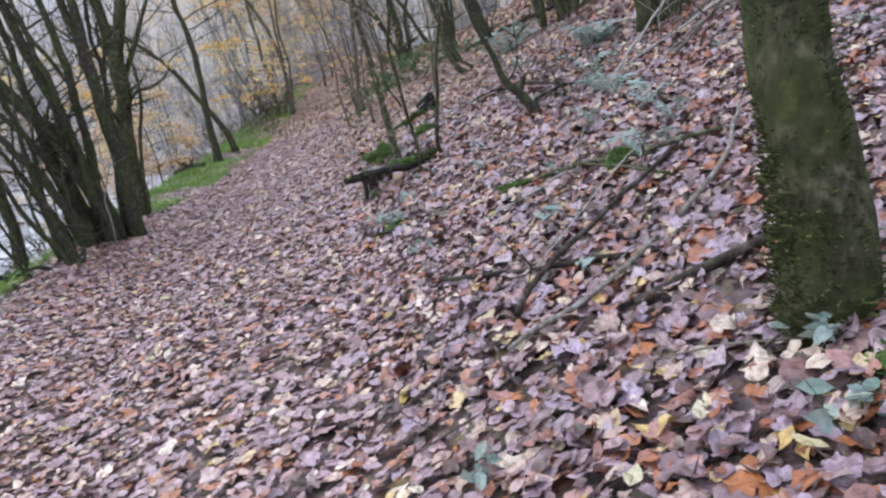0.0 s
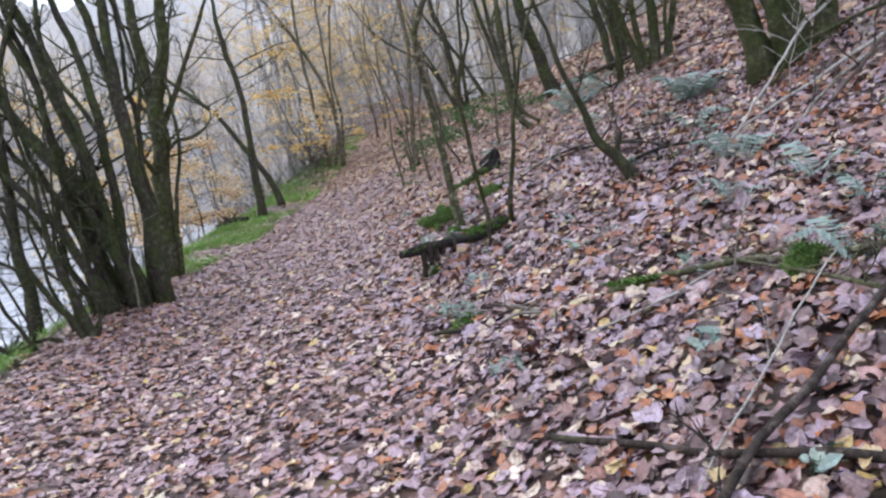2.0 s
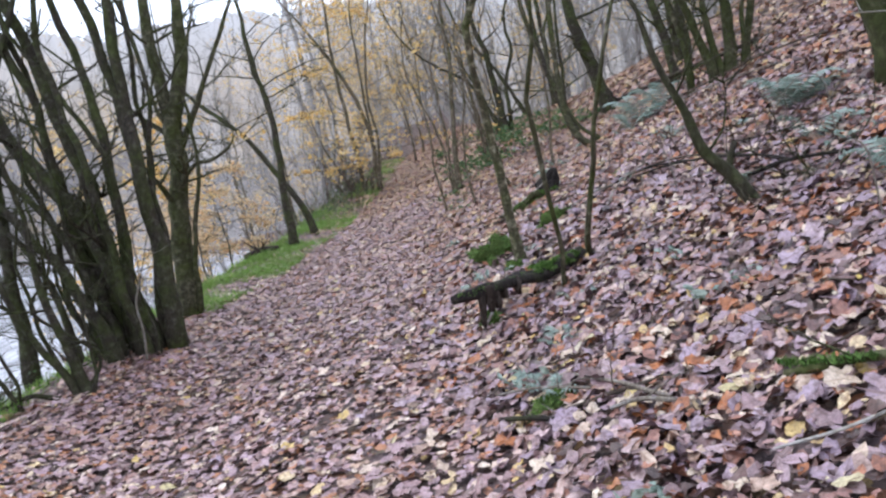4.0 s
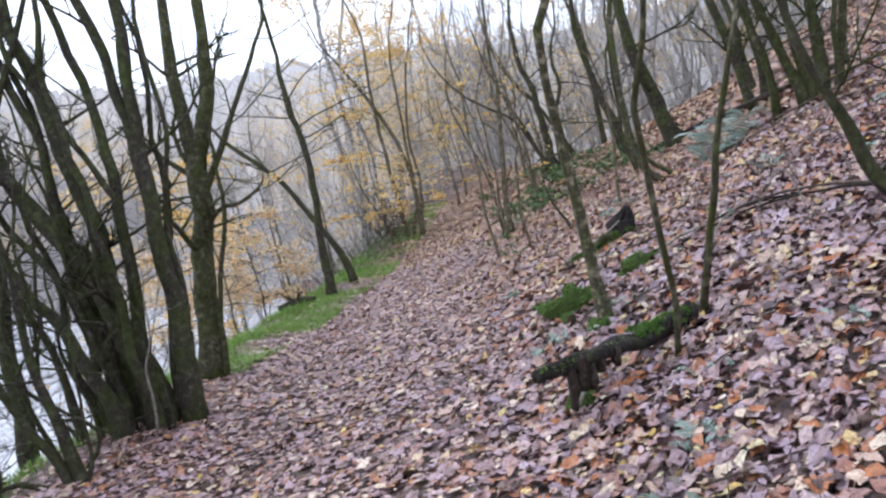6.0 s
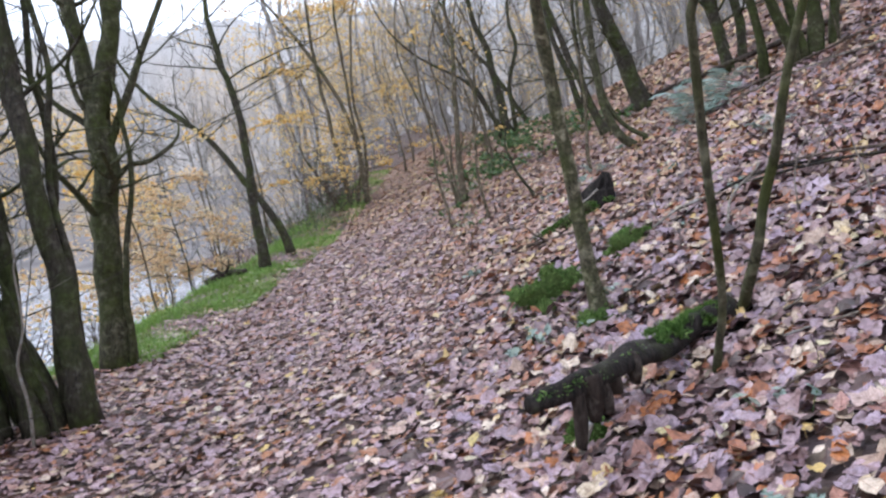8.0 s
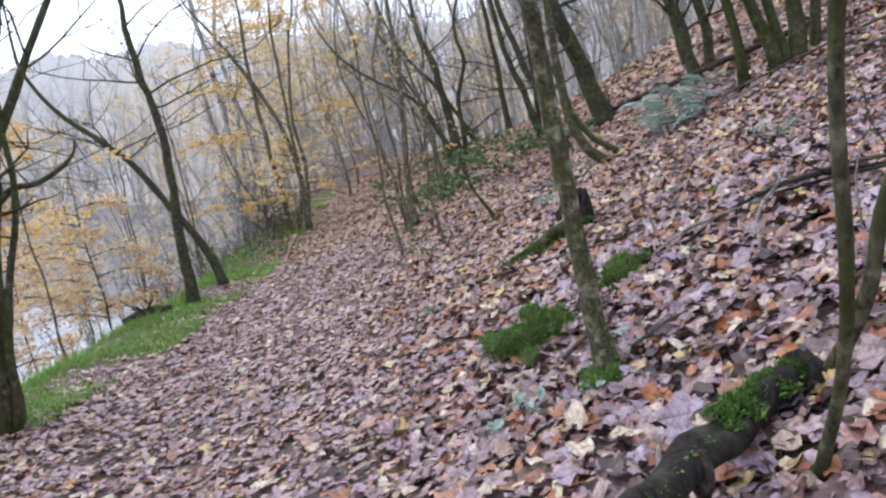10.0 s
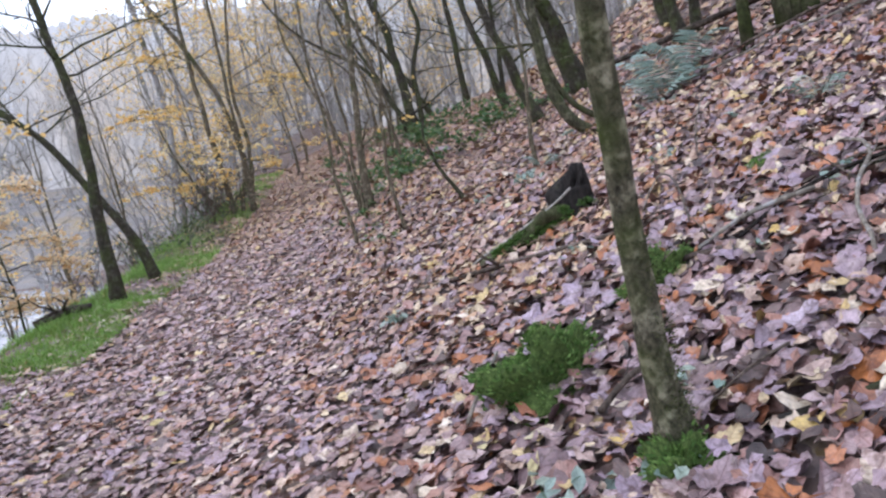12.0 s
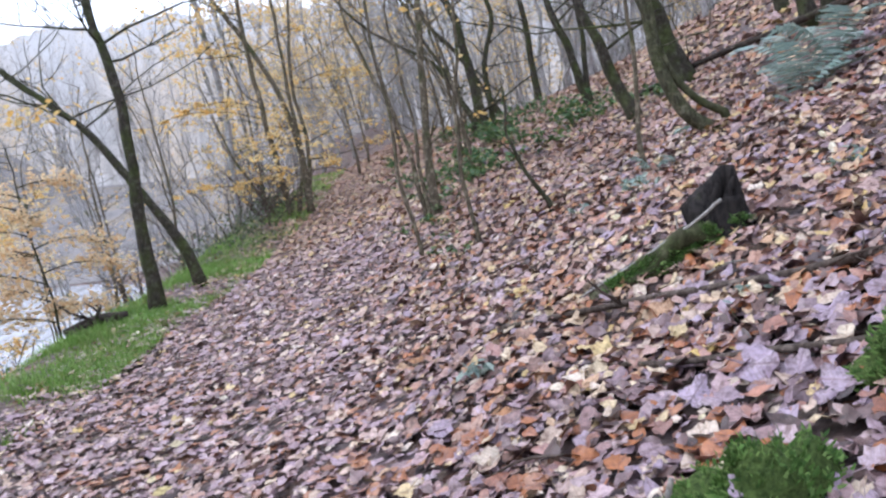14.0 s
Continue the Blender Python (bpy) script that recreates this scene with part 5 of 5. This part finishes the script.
# fallen branches and twigs
stick("fallen_branch", ((0.66, 4.45, 0.02), (0.98, 3.85, 0.03), (1.2, 3.55, 0.04), (1.36, 3.3, 0.03)), 0.013, 0.017, DEADWOOD, "dark wet stick lying on fallen leaves", 321, 1)
stick("fallen_branch", ((0.82, 3.35, 0.03), (0.98, 3.55, 0.06), (1.4, 3.78, 0.1), (1.9, 4.11, 0.08), (2.2, 4.45, 0.02)), 0.018, 0.012, DEADWOOD, "dark bent branch propped over the litter", 322, 2)
stick("fallen_branch", ((0.7, 3.05, 0.02), (0.95, 3.08, 0.04), (1.3, 3.15, 0.04), (1.5, 3.3, 0.02)), 0.011, 0.014, TWIGWOOD, "pale grey stick lying on fallen leaves", 323, 2)
stick("fallen_branch", ((1.2, 2.87, 0.02), (1.48, 2.74, 0.03), (1.9, 2.6, 0.02)), 0.022, 0.028, DEADWOOD, "thick mossy branch half sunk in leaves", 324, 0, sides=12)
moss = stick("fallen_branch", ((1.35, 5.78, 0.02), (1.7, 5.2, 0.05), (1.98, 4.58, 0.06), (2.35, 4.2, 0.05)), 0.019, 0.014, BARK_MOSSY, "rotting branch with tufts of green moss", 325, 3)
moss_tuft(moss, [(on_ground(1.35 + 0.17 * i / 8, 5.78 - 0.3 * i / 8, 0.05) - on_ground(1.35, 5.78, 0.02), Vector((0, 0, 1))) for i in range(9)], random.Random(4), 500, 0.025)
stick("fallen_twig", ((0.85, 3.6, 0.02), (1.15, 3.85, 0.05), (1.5, 4.15, 0.1), (1.95, 4.5, 0.12)), 0.0045, 0.004, BRANCHPALE, "thin pale twig over fallen leaves", 326, 4, 0.35)
stick("fallen_branch", ((1.79, 5.27, 0.04), (1.82, 4.8, 0.06), (1.84, 4.37, 0.07), (1.88, 3.95, 0.05)), 0.008, 0.011, BARK_MOSSY, "greenish thin branch lying across the litter", 327, 4, 0.3)
stick("fallen_branch", ((1.66, 3.32, 0.02), (2.06, 3.65, 0.08), (2.52, 4.29, 0.1)), 0.014, 0.01, TWIGWOOD, "pale weathered stick on the slope", 328, 1)
stick("fallen_branch", ((3.0, 7.6, 0.03), (3.7, 8.2, 0.25), (4.6, 9.1, 0.4), (5.77, 10.09, 0.3)), 0.009, 0.02, BRANCHPALE, "long pale bare branch fallen down the slope", 329, 5, 0.6)
stick("fallen_branch", ((3.1, 7.79, 0.04), (3.8, 8.03, 0.06), (4.36, 8.07, 0.08), (5.0, 8.15, 0.1)), 0.01, 0.02, BRANCHPALE, "long pale bare branch fallen down the slope", 330, 5, 0.6)
stick("fallen_branch", ((3.1, 6.84, 0.03), (3.63, 7.41, 0.05), (4.01, 7.69, 0.06), (4.5, 7.9, 0.06)), 0.014, 0.018, TWIGWOOD, "greyish bare branch fallen down the slope", 348, 4, 0.5)
stick("fallen_branch", ((4.1, 8.9, 0.05), (4.35, 8.85, 0.28), (4.65, 8.75, 0.26), (5.3, 8.7, 0.2)), 0.018, 0.022, BARK_GREEN, "green mossy bough arching from the old stool", 349, 3, 0.4)
stick("fallen_twig", ((1.09, 5.36, 0.03), (1.32, 5.2, 0.05), (1.69, 5.09, 0.06)), 0.006, 0.007, BRANCHPALE, "thin pale twig over fallen leaves", 350, 1)
stick("fallen_twig", ((0.39, 7.08, 0.04), (0.58, 6.8, 0.06), (0.77, 6.53, 0.04)), 0.006, 0.008, TWIGWOOD, "thin grey twig over fallen leaves", 351, 1)
stick("fallen_branch", ((0.78, 6.24, 0.04), (0.9, 6.1, 0.06), (1.0, 5.98, 0.04)), 0.009, 0.011, TWIGWOOD, "short grey broken branch in the litter", 352, 1)
stick("fallen_branch", ((0.36, 6.72, 0.03), (0.46, 6.56, 0.05), (0.57, 6.40, 0.04)), 0.013, 0.014, BLACKWOOD, "short dark branch among small green plants", 353, 1)
stick("fallen_branch", ((0.92, 10.5, 0.05), (1.05, 10.56, 0.07), (1.2, 10.63, 0.05)), 0.014, 0.01, TWIGDARK, "brown stick beside the mossy stone", 354, 1, 0.15)
stick("fallen_twig", ((0.58, 10.95, 0.04), (0.67, 11.05, 0.13), (0.75, 11.13, 0.2)), 0.009, 0.007, TWIGWOOD, "grey twig propped on the mossy stone", 355, 2, 0.12)
stick("fallen_branch", ((1.78, 11.25, 0.05), (1.9, 11.16, 0.09), (2.2, 10.98, 0.08)), 0.009, 0.012, TWIGWOOD, "grey stick by the dark mossy stone", 356, 2, 0.2)
stick("fallen_branch", ((3.4, 7.0, 0.03), (4.4, 7.6, 0.2), (5.6, 8.4, 0.3)), 0.012, 0.022, TWIGDARK, "bare brown branch fallen down the slope", 331, 4, 0.5)
stick("fallen_branch", ((0.85, 13.5, 0.01), (1.3, 12.9, 0.03), (1.7, 12.25, 0.03), (1.97, 11.87, 0.02)), 0.016, 0.022, TWIGDARK, "dark stick lying below the rotten stump", 332, 2)
stick("fallen_branch", ((1.22, 10.02, -0.02), (1.38, 9.88, 0.0), (1.65, 9.68, 0.0), (1.95, 9.5, -0.02)), 0.014, 0.024, BLACKWOOD, "dark wet branch half hidden in leaves", 333, 0)
stick("fallen_branch", ((3.9, 19.3, 0.03), (4.55, 18.6, 0.1), (5.17, 16.94, 0.15), (6.0, 15.5, 0.1)), 0.03, 0.045, DEADWOOD, "fallen bough lying across the upper slope", 334, 2, 0.5)
stick("fallen_branch", ((2.25, 11.3, 0.02), (2.55, 10.95, 0.08), (2.75, 10.2, 0.12), (2.9, 9.5, 0.06)), 0.008, 0.013, TWIGDARK, "bare branch in a loose heap of brushwood", 335, 4, 0.4, group="brushwood")
stick("fallen_branch", ((1.94, 11.14, 0.02), (2.2, 11.1, 0.06), (2.5, 10.79, 0.1), (2.8, 10.5, 0.05)), 0.009, 0.012, BLACKWOOD, "bare branch in a loose heap of brushwood", 336, 4, 0.4, group="brushwood")
stick("fallen_branch", ((1.94, 10.37, 0.02), (2.2, 10.7, 0.1), (2.5, 11.0, 0.12), (2.7, 11.4, 0.04)), 0.009, 0.009, TWIGWOOD, "bare branch in a loose heap of brushwood", 337, 3, 0.3, group="brushwood")
stick("fallen_branch", ((2.45, 11.2, 0.02), (2.66, 10.2, 0.1), (2.82, 9.17, 0.08), (2.9, 8.6, 0.02)), 0.009, 0.013, BLACKWOOD, "dark branch against the leaning sapling", 338, 3, 0.4, group="brushwood")
stick("fallen_branch", ((2.5, 8.9, 0.02), (2.7, 8.5, 0.08), (3.0, 8.0, 0.05)), 0.02, 0.014, BLACKWOOD, "dark broken wood at the leaning sapling", 339, 4, 0.4, group="brushwood")
stick("fallen_branch", ((1.03, 12.41, 0.01), (1.4, 11.8, 0.03), (1.84, 11.13, 0.04)), 0.012, 0.015, TWIGDARK, "brown stick lying on the litter", 340, 1)
stick("fallen_twig", ((0.42, 7.12, 0.01), (0.75, 6.8, 0.03), (1.02, 6.04, 0.03)), 0.008, 0.01, TWIGWOOD, "thin pale twig over fallen leaves", 341, 2)
stick("fallen_twig", ((0.55, 6.55, 0.01), (0.8, 6.4, 0.03), (1.1, 6.3, 0.02)), 0.012, 0.01, TWIGDARK, "short dark twig with green leaves round it", 342, 2)
stick("fallen_twig", ((0.54, 4.08, 0.01), (0.65, 3.17, 0.03), (0.63, 2.79, 0.03), (0.69, 2.15, 0.01)), 0.004, 0.006, TWIGDARK, "thin trailing brown twig", 343, 2, 0.25)
stick("fallen_twig", ((4.3, 15.2, 0.05), (4.6, 14.3, 0.15), (5.1, 13.4, 0.2), (5.6, 12.7, 0.1)), 0.012, 0.015, TWIGDARK, "long brown branch lying along the slope", 344, 3, 0.5)
stick("fallen_twig", ((3.87, 14.96, 0.05), (4.5, 14.0, 0.12), (5.0, 12.9, 0.1)), 0.010, 0.012, TWIGWOOD, "long grey branch lying along the slope", 345, 3, 0.4)
stick("fallen_log", ((-3.35, 18.85, 0.05), (-3.0, 18.98, 0.08), (-2.68, 19.08, 0.05)), 0.085, 0.06, DEADWOOD, "dark rotten log in the riverside grass", 346, 4, 0.3, "log", sides=12)
rng = random.Random(21)
for k in range(80):
    x, y = rng.uniform(0.4, 4.5), rng.uniform(2, 19)
    a = rng.uniform(0, 6.28)
    n = rng.uniform(0.15, 0.6)
    stick("fallen_twig", ((x, y, 0.02), (x + n * 0.5 * math.cos(a), y + n * 0.5 * math.sin(a), 0.035), (x + n * math.cos(a), y + n * math.sin(a), 0.02)), 0.006, 0.004, rng.choice((TWIGWOOD, TWIGDARK, TWIGDARK)), "small twig scattered on the leaf litter", 400 + k, 1, 0.15, group="scattered twigs", sides=5)

for k, (x, y, dx, dy, hgt) in enumerate(((2.31, 9.44, -0.25, 0.1, 0.5), (2.15, 9.9, 0.3, 0.15, 0.4), (2.9, 9.9, -0.35, 0.1, 0.55), (1.95, 11.6, -0.2, 0.0, 0.35), (3.3, 8.6, -0.4, 0.1, 0.6), (2.6, 12.6, 0.3, 0.1, 0.4), (1.75, 5.0, 0.2, 0.2, 0.35), (2.3, 6.6, -0.2, 0.1, 0.45))):
    stick("bramble_cane", ((x, y, -0.05), (x + dx * 0.25, y + dy * 0.3, hgt * 0.75), (x + dx * 0.7, y + dy * 0.7, hgt), (x + dx * 1.2, y + dy, hgt * 0.7)), 0.006, 0.003, TWIGWOOD, "thin arching bramble cane over the litter", 900 + k, 1, 0.15, "bramble", "bramble canes", 6)

# ferns and herbs
for k, (x, y, s, n) in enumerate(((3.94, 15.33, 0.7, 6), (4.38, 15.6, 0.6, 5), (3.68, 15.0, 0.6, 5), (3.98, 10.69, 0.75, 7), (2.85, 7.29, 0.45, 5), (2.27, 6.06, 0.35, 4), (2.63, 5.75, 0.4, 4),
                                  (2.06, 4.56, 0.38, 4), (3.34, 12.35, 0.4, 4), (2.8, 6.9, 0.35, 3), (4.07, 10.56, 0.5, 4), (2.5, 5.1, 0.35, 4), (3.3, 9.0, 0.4, 4), (2.45, 15.1, 0.35, 4))):
    fern(x, y, s, n, 500 + k)
for k, (x, y, s, n) in enumerate(((0.82, 7.56, 0.2, 3), (0.64, 6.72, 0.18, 3), (0.93, 7.54, 0.16, 2), (0.62, 6.92, 0.2, 3))):
    fern(x, y, s, n, 530 + k, "small pale green fern in the leaf litter")
for k, (x, y, s, n) in enumerate(((0.46, 10.2, 0.05, 4), (0.68, 10.18, 0.06, 5), (0.72, 5.37, 0.06, 5), (0.58, 6.96, 0.08, 7), (0.43, 2.25, 0.06, 5), (1.30, 1.62, 0.1, 8), (1.42, 2.0, 0.07, 6), (1.4, 4.6, 0.07, 5), (0.52, 7.2, 0.05, 4),
                                  (0.95, 10.02, 0.08, 8), (1.2, 3.5, 0.05, 4), (1.5, 6.9, 0.06, 5), (0.6, 13.0, 0.05, 5), (2.2, 14.6, 0.1, 8))):
    herb(x, y, s, n, 550 + k, "small pale blue-green seedling in the leaf litter", 0.08, FERN, 0.075)
rng = random.Random(34)
for k in range(24):
    herb(rng.uniform(0.9, 3.8), rng.uniform(4, 16), 0.07, rng.randint(3, 7), 1100 + k, "pale green seedlings scattered on the leafy slope", 0.09, FERN, 0.06)
rng = random.Random(33)
for k in range(44):
    herb(rng.uniform(1.3, 4.4), rng.uniform(18.5, 28), 0.25, 30, 600 + k, "patch of green herbs under the slope trees", 0.18, None, 0.085)
for k in range(10):
    herb(rng.uniform(0.7, 1.3), rng.uniform(16, 19.5), 0.1, 9, 640 + k, "patch of green herbs at the path edge", 0.1)
for k in range(22):
    y = rng.uniform(22.3, 29)
    herb(float(np.interp(y, *EDGE)) - rng.uniform(0.15, 1.3), y, 0.32, 20, 660 + k, "olive bramble patch on the bank", 0.36, BRAMBLE, 0.065)


def thicket(x, y, seed, height, spread, label):
    """Tangled riverside brushwood of thin shoots."""
    rng = random.Random(seed)
    root = thing("shrub", pose(x, y, float(ground_z(x, y)) - 0.05), label, "shrub", "riverside shrubs")
    tips = []
    for k in range(9):
        a = rng.uniform(0, 6.28)
        bough(root, "shoot", TWIGDARK, rng, Vector((rng.gauss(0, 0.12), rng.gauss(0, 0.12), 0)), Vector((math.cos(a) * spread, math.sin(a) * spread, 1)), height * rng.uniform(0.6, 1.1), 0.013, tips)
    tagged(part("foliage", leaf_cloud(rng, tips, 90, 0.055, 0.06), HERB if seed % 3 else YELLOW, root, smooth=False), kind="stuff")


for k, (x, y, hgt) in enumerate(((-1.6, 25.6, 1.4), (-2.3, 26.3, 1.6), (-1.2, 27.6, 1.5), (-2.9, 25.0, 1.3), (-1.9, 28.5, 1.6), (-3.6, 23.2, 1.2), (-4.6, 20.4, 1.0), (-4.9, 18.2, 0.9), (-4.7, 14.9, 1.1), (-5.2, 16.0, 0.7), (-3.4, 26.6, 1.5), (-4.5, 13.2, 0.9), (-4.5, 10.7, 0.8))):
    thicket(x, y, 700 + k, hgt, 0.8, "tangled bare riverside shrub with few leaves")

# single pale leaves that stand out on the litter
rs = np.random.RandomState(90)
PALE = []
for k in range(4):
    v, f, u = scatter_leaves(rs, np.array([0.0]), np.array([-3.0]), 0.075 + 0.008 * k, 0.0, 0.05, OVATE, 0.7)
    PALE.append(mesh_from_arrays("fallen_leaf", v - np.array([0, -3.0, float(ground_z(0.0, -3.0))]), f, FALLEN_PALE, True, u))
LILAC = []
for k in range(6):
    v, f, u = scatter_leaves(rs, np.array([0.0]), np.array([-3.0]), 0.125, 0.0, 0.05, LOBED, 0.6 + 0.12 * k)
    LILAC.append(mesh_from_arrays("fallen_leaf", v - np.array([0, -3.0, float(ground_z(0.0, -3.0))]), f, FALLEN_LILAC, True, u))
rng = random.Random(91)
for k in range(125):
    y = rng.uniform(1.2, 15)
    x = rng.uniform(-2.2, 3.2) if k % 3 else rng.uniform(0.3, 2.6)
    n = ground_normal(np.array([x]), np.array([y]))[0]
    q = Vector(n).to_track_quat("Z", "Y").to_euler()
    ob = new("fallen_leaf", PALE[k % 4])
    ob.matrix_world = Matrix.Translation(on_ground(x, y, 0.055)) @ q.to_matrix().to_4x4() @ pose(0, 0, 0, rng.gauss(0, 10), rng.gauss(0, 10), rng.uniform(0, 360))
    tagged(ob, "pale cream-yellow leaf lying on the brown litter", "leaf", "pale fallen leaves")

# broad sycamore leaves lying uppermost on the slope and the path's edge
rng = random.Random(92)
for k in range(165):
    y = rng.uniform(2.5, 13.0)
    x = rng.uniform(0.35, 2.9) if k % 4 else rng.uniform(-1.6, 0.4)
    n = ground_normal(np.array([x]), np.array([y]))[0]
    q = Vector(n).to_track_quat("Z", "Y").to_euler()
    ob = new("fallen_leaf", LILAC[k % 6])
    ob.matrix_world = Matrix.Translation(on_ground(x, y, rng.uniform(0.035, 0.06))) @ q.to_matrix().to_4x4() @ pose(0, 0, 0, rng.gauss(0, 13), rng.gauss(0, 13), rng.uniform(0, 360))
    ob.scale = (rng.uniform(0.65, 1.15),) * 3
    tagged(ob, "broad lobed sycamore leaf, lilac-brown, on the litter", "leaf", "sycamore leaves on the litter")

# leaves that have settled on the moss
for k, (x, y, up, turn) in enumerate(((0.86, 10.98, 0.21, 20), (0.74, 11.1, 0.16, 140), (1.68, 11.3, 0.14, 70), (1.62, 11.4, 0.12, 250), (1.05, 9.96, 0.08, 10))):
    ob = new("fallen_leaf", LILAC[k])
    ob.matrix_world = Matrix.Translation(on_ground(x, y, up)) @ pose(0, 0, 0, 25, 5, turn)
    ob.scale = (0.8,) * 3
    tagged(ob, "lilac-brown lobed leaf lying on green moss", "leaf", "leaves on moss")
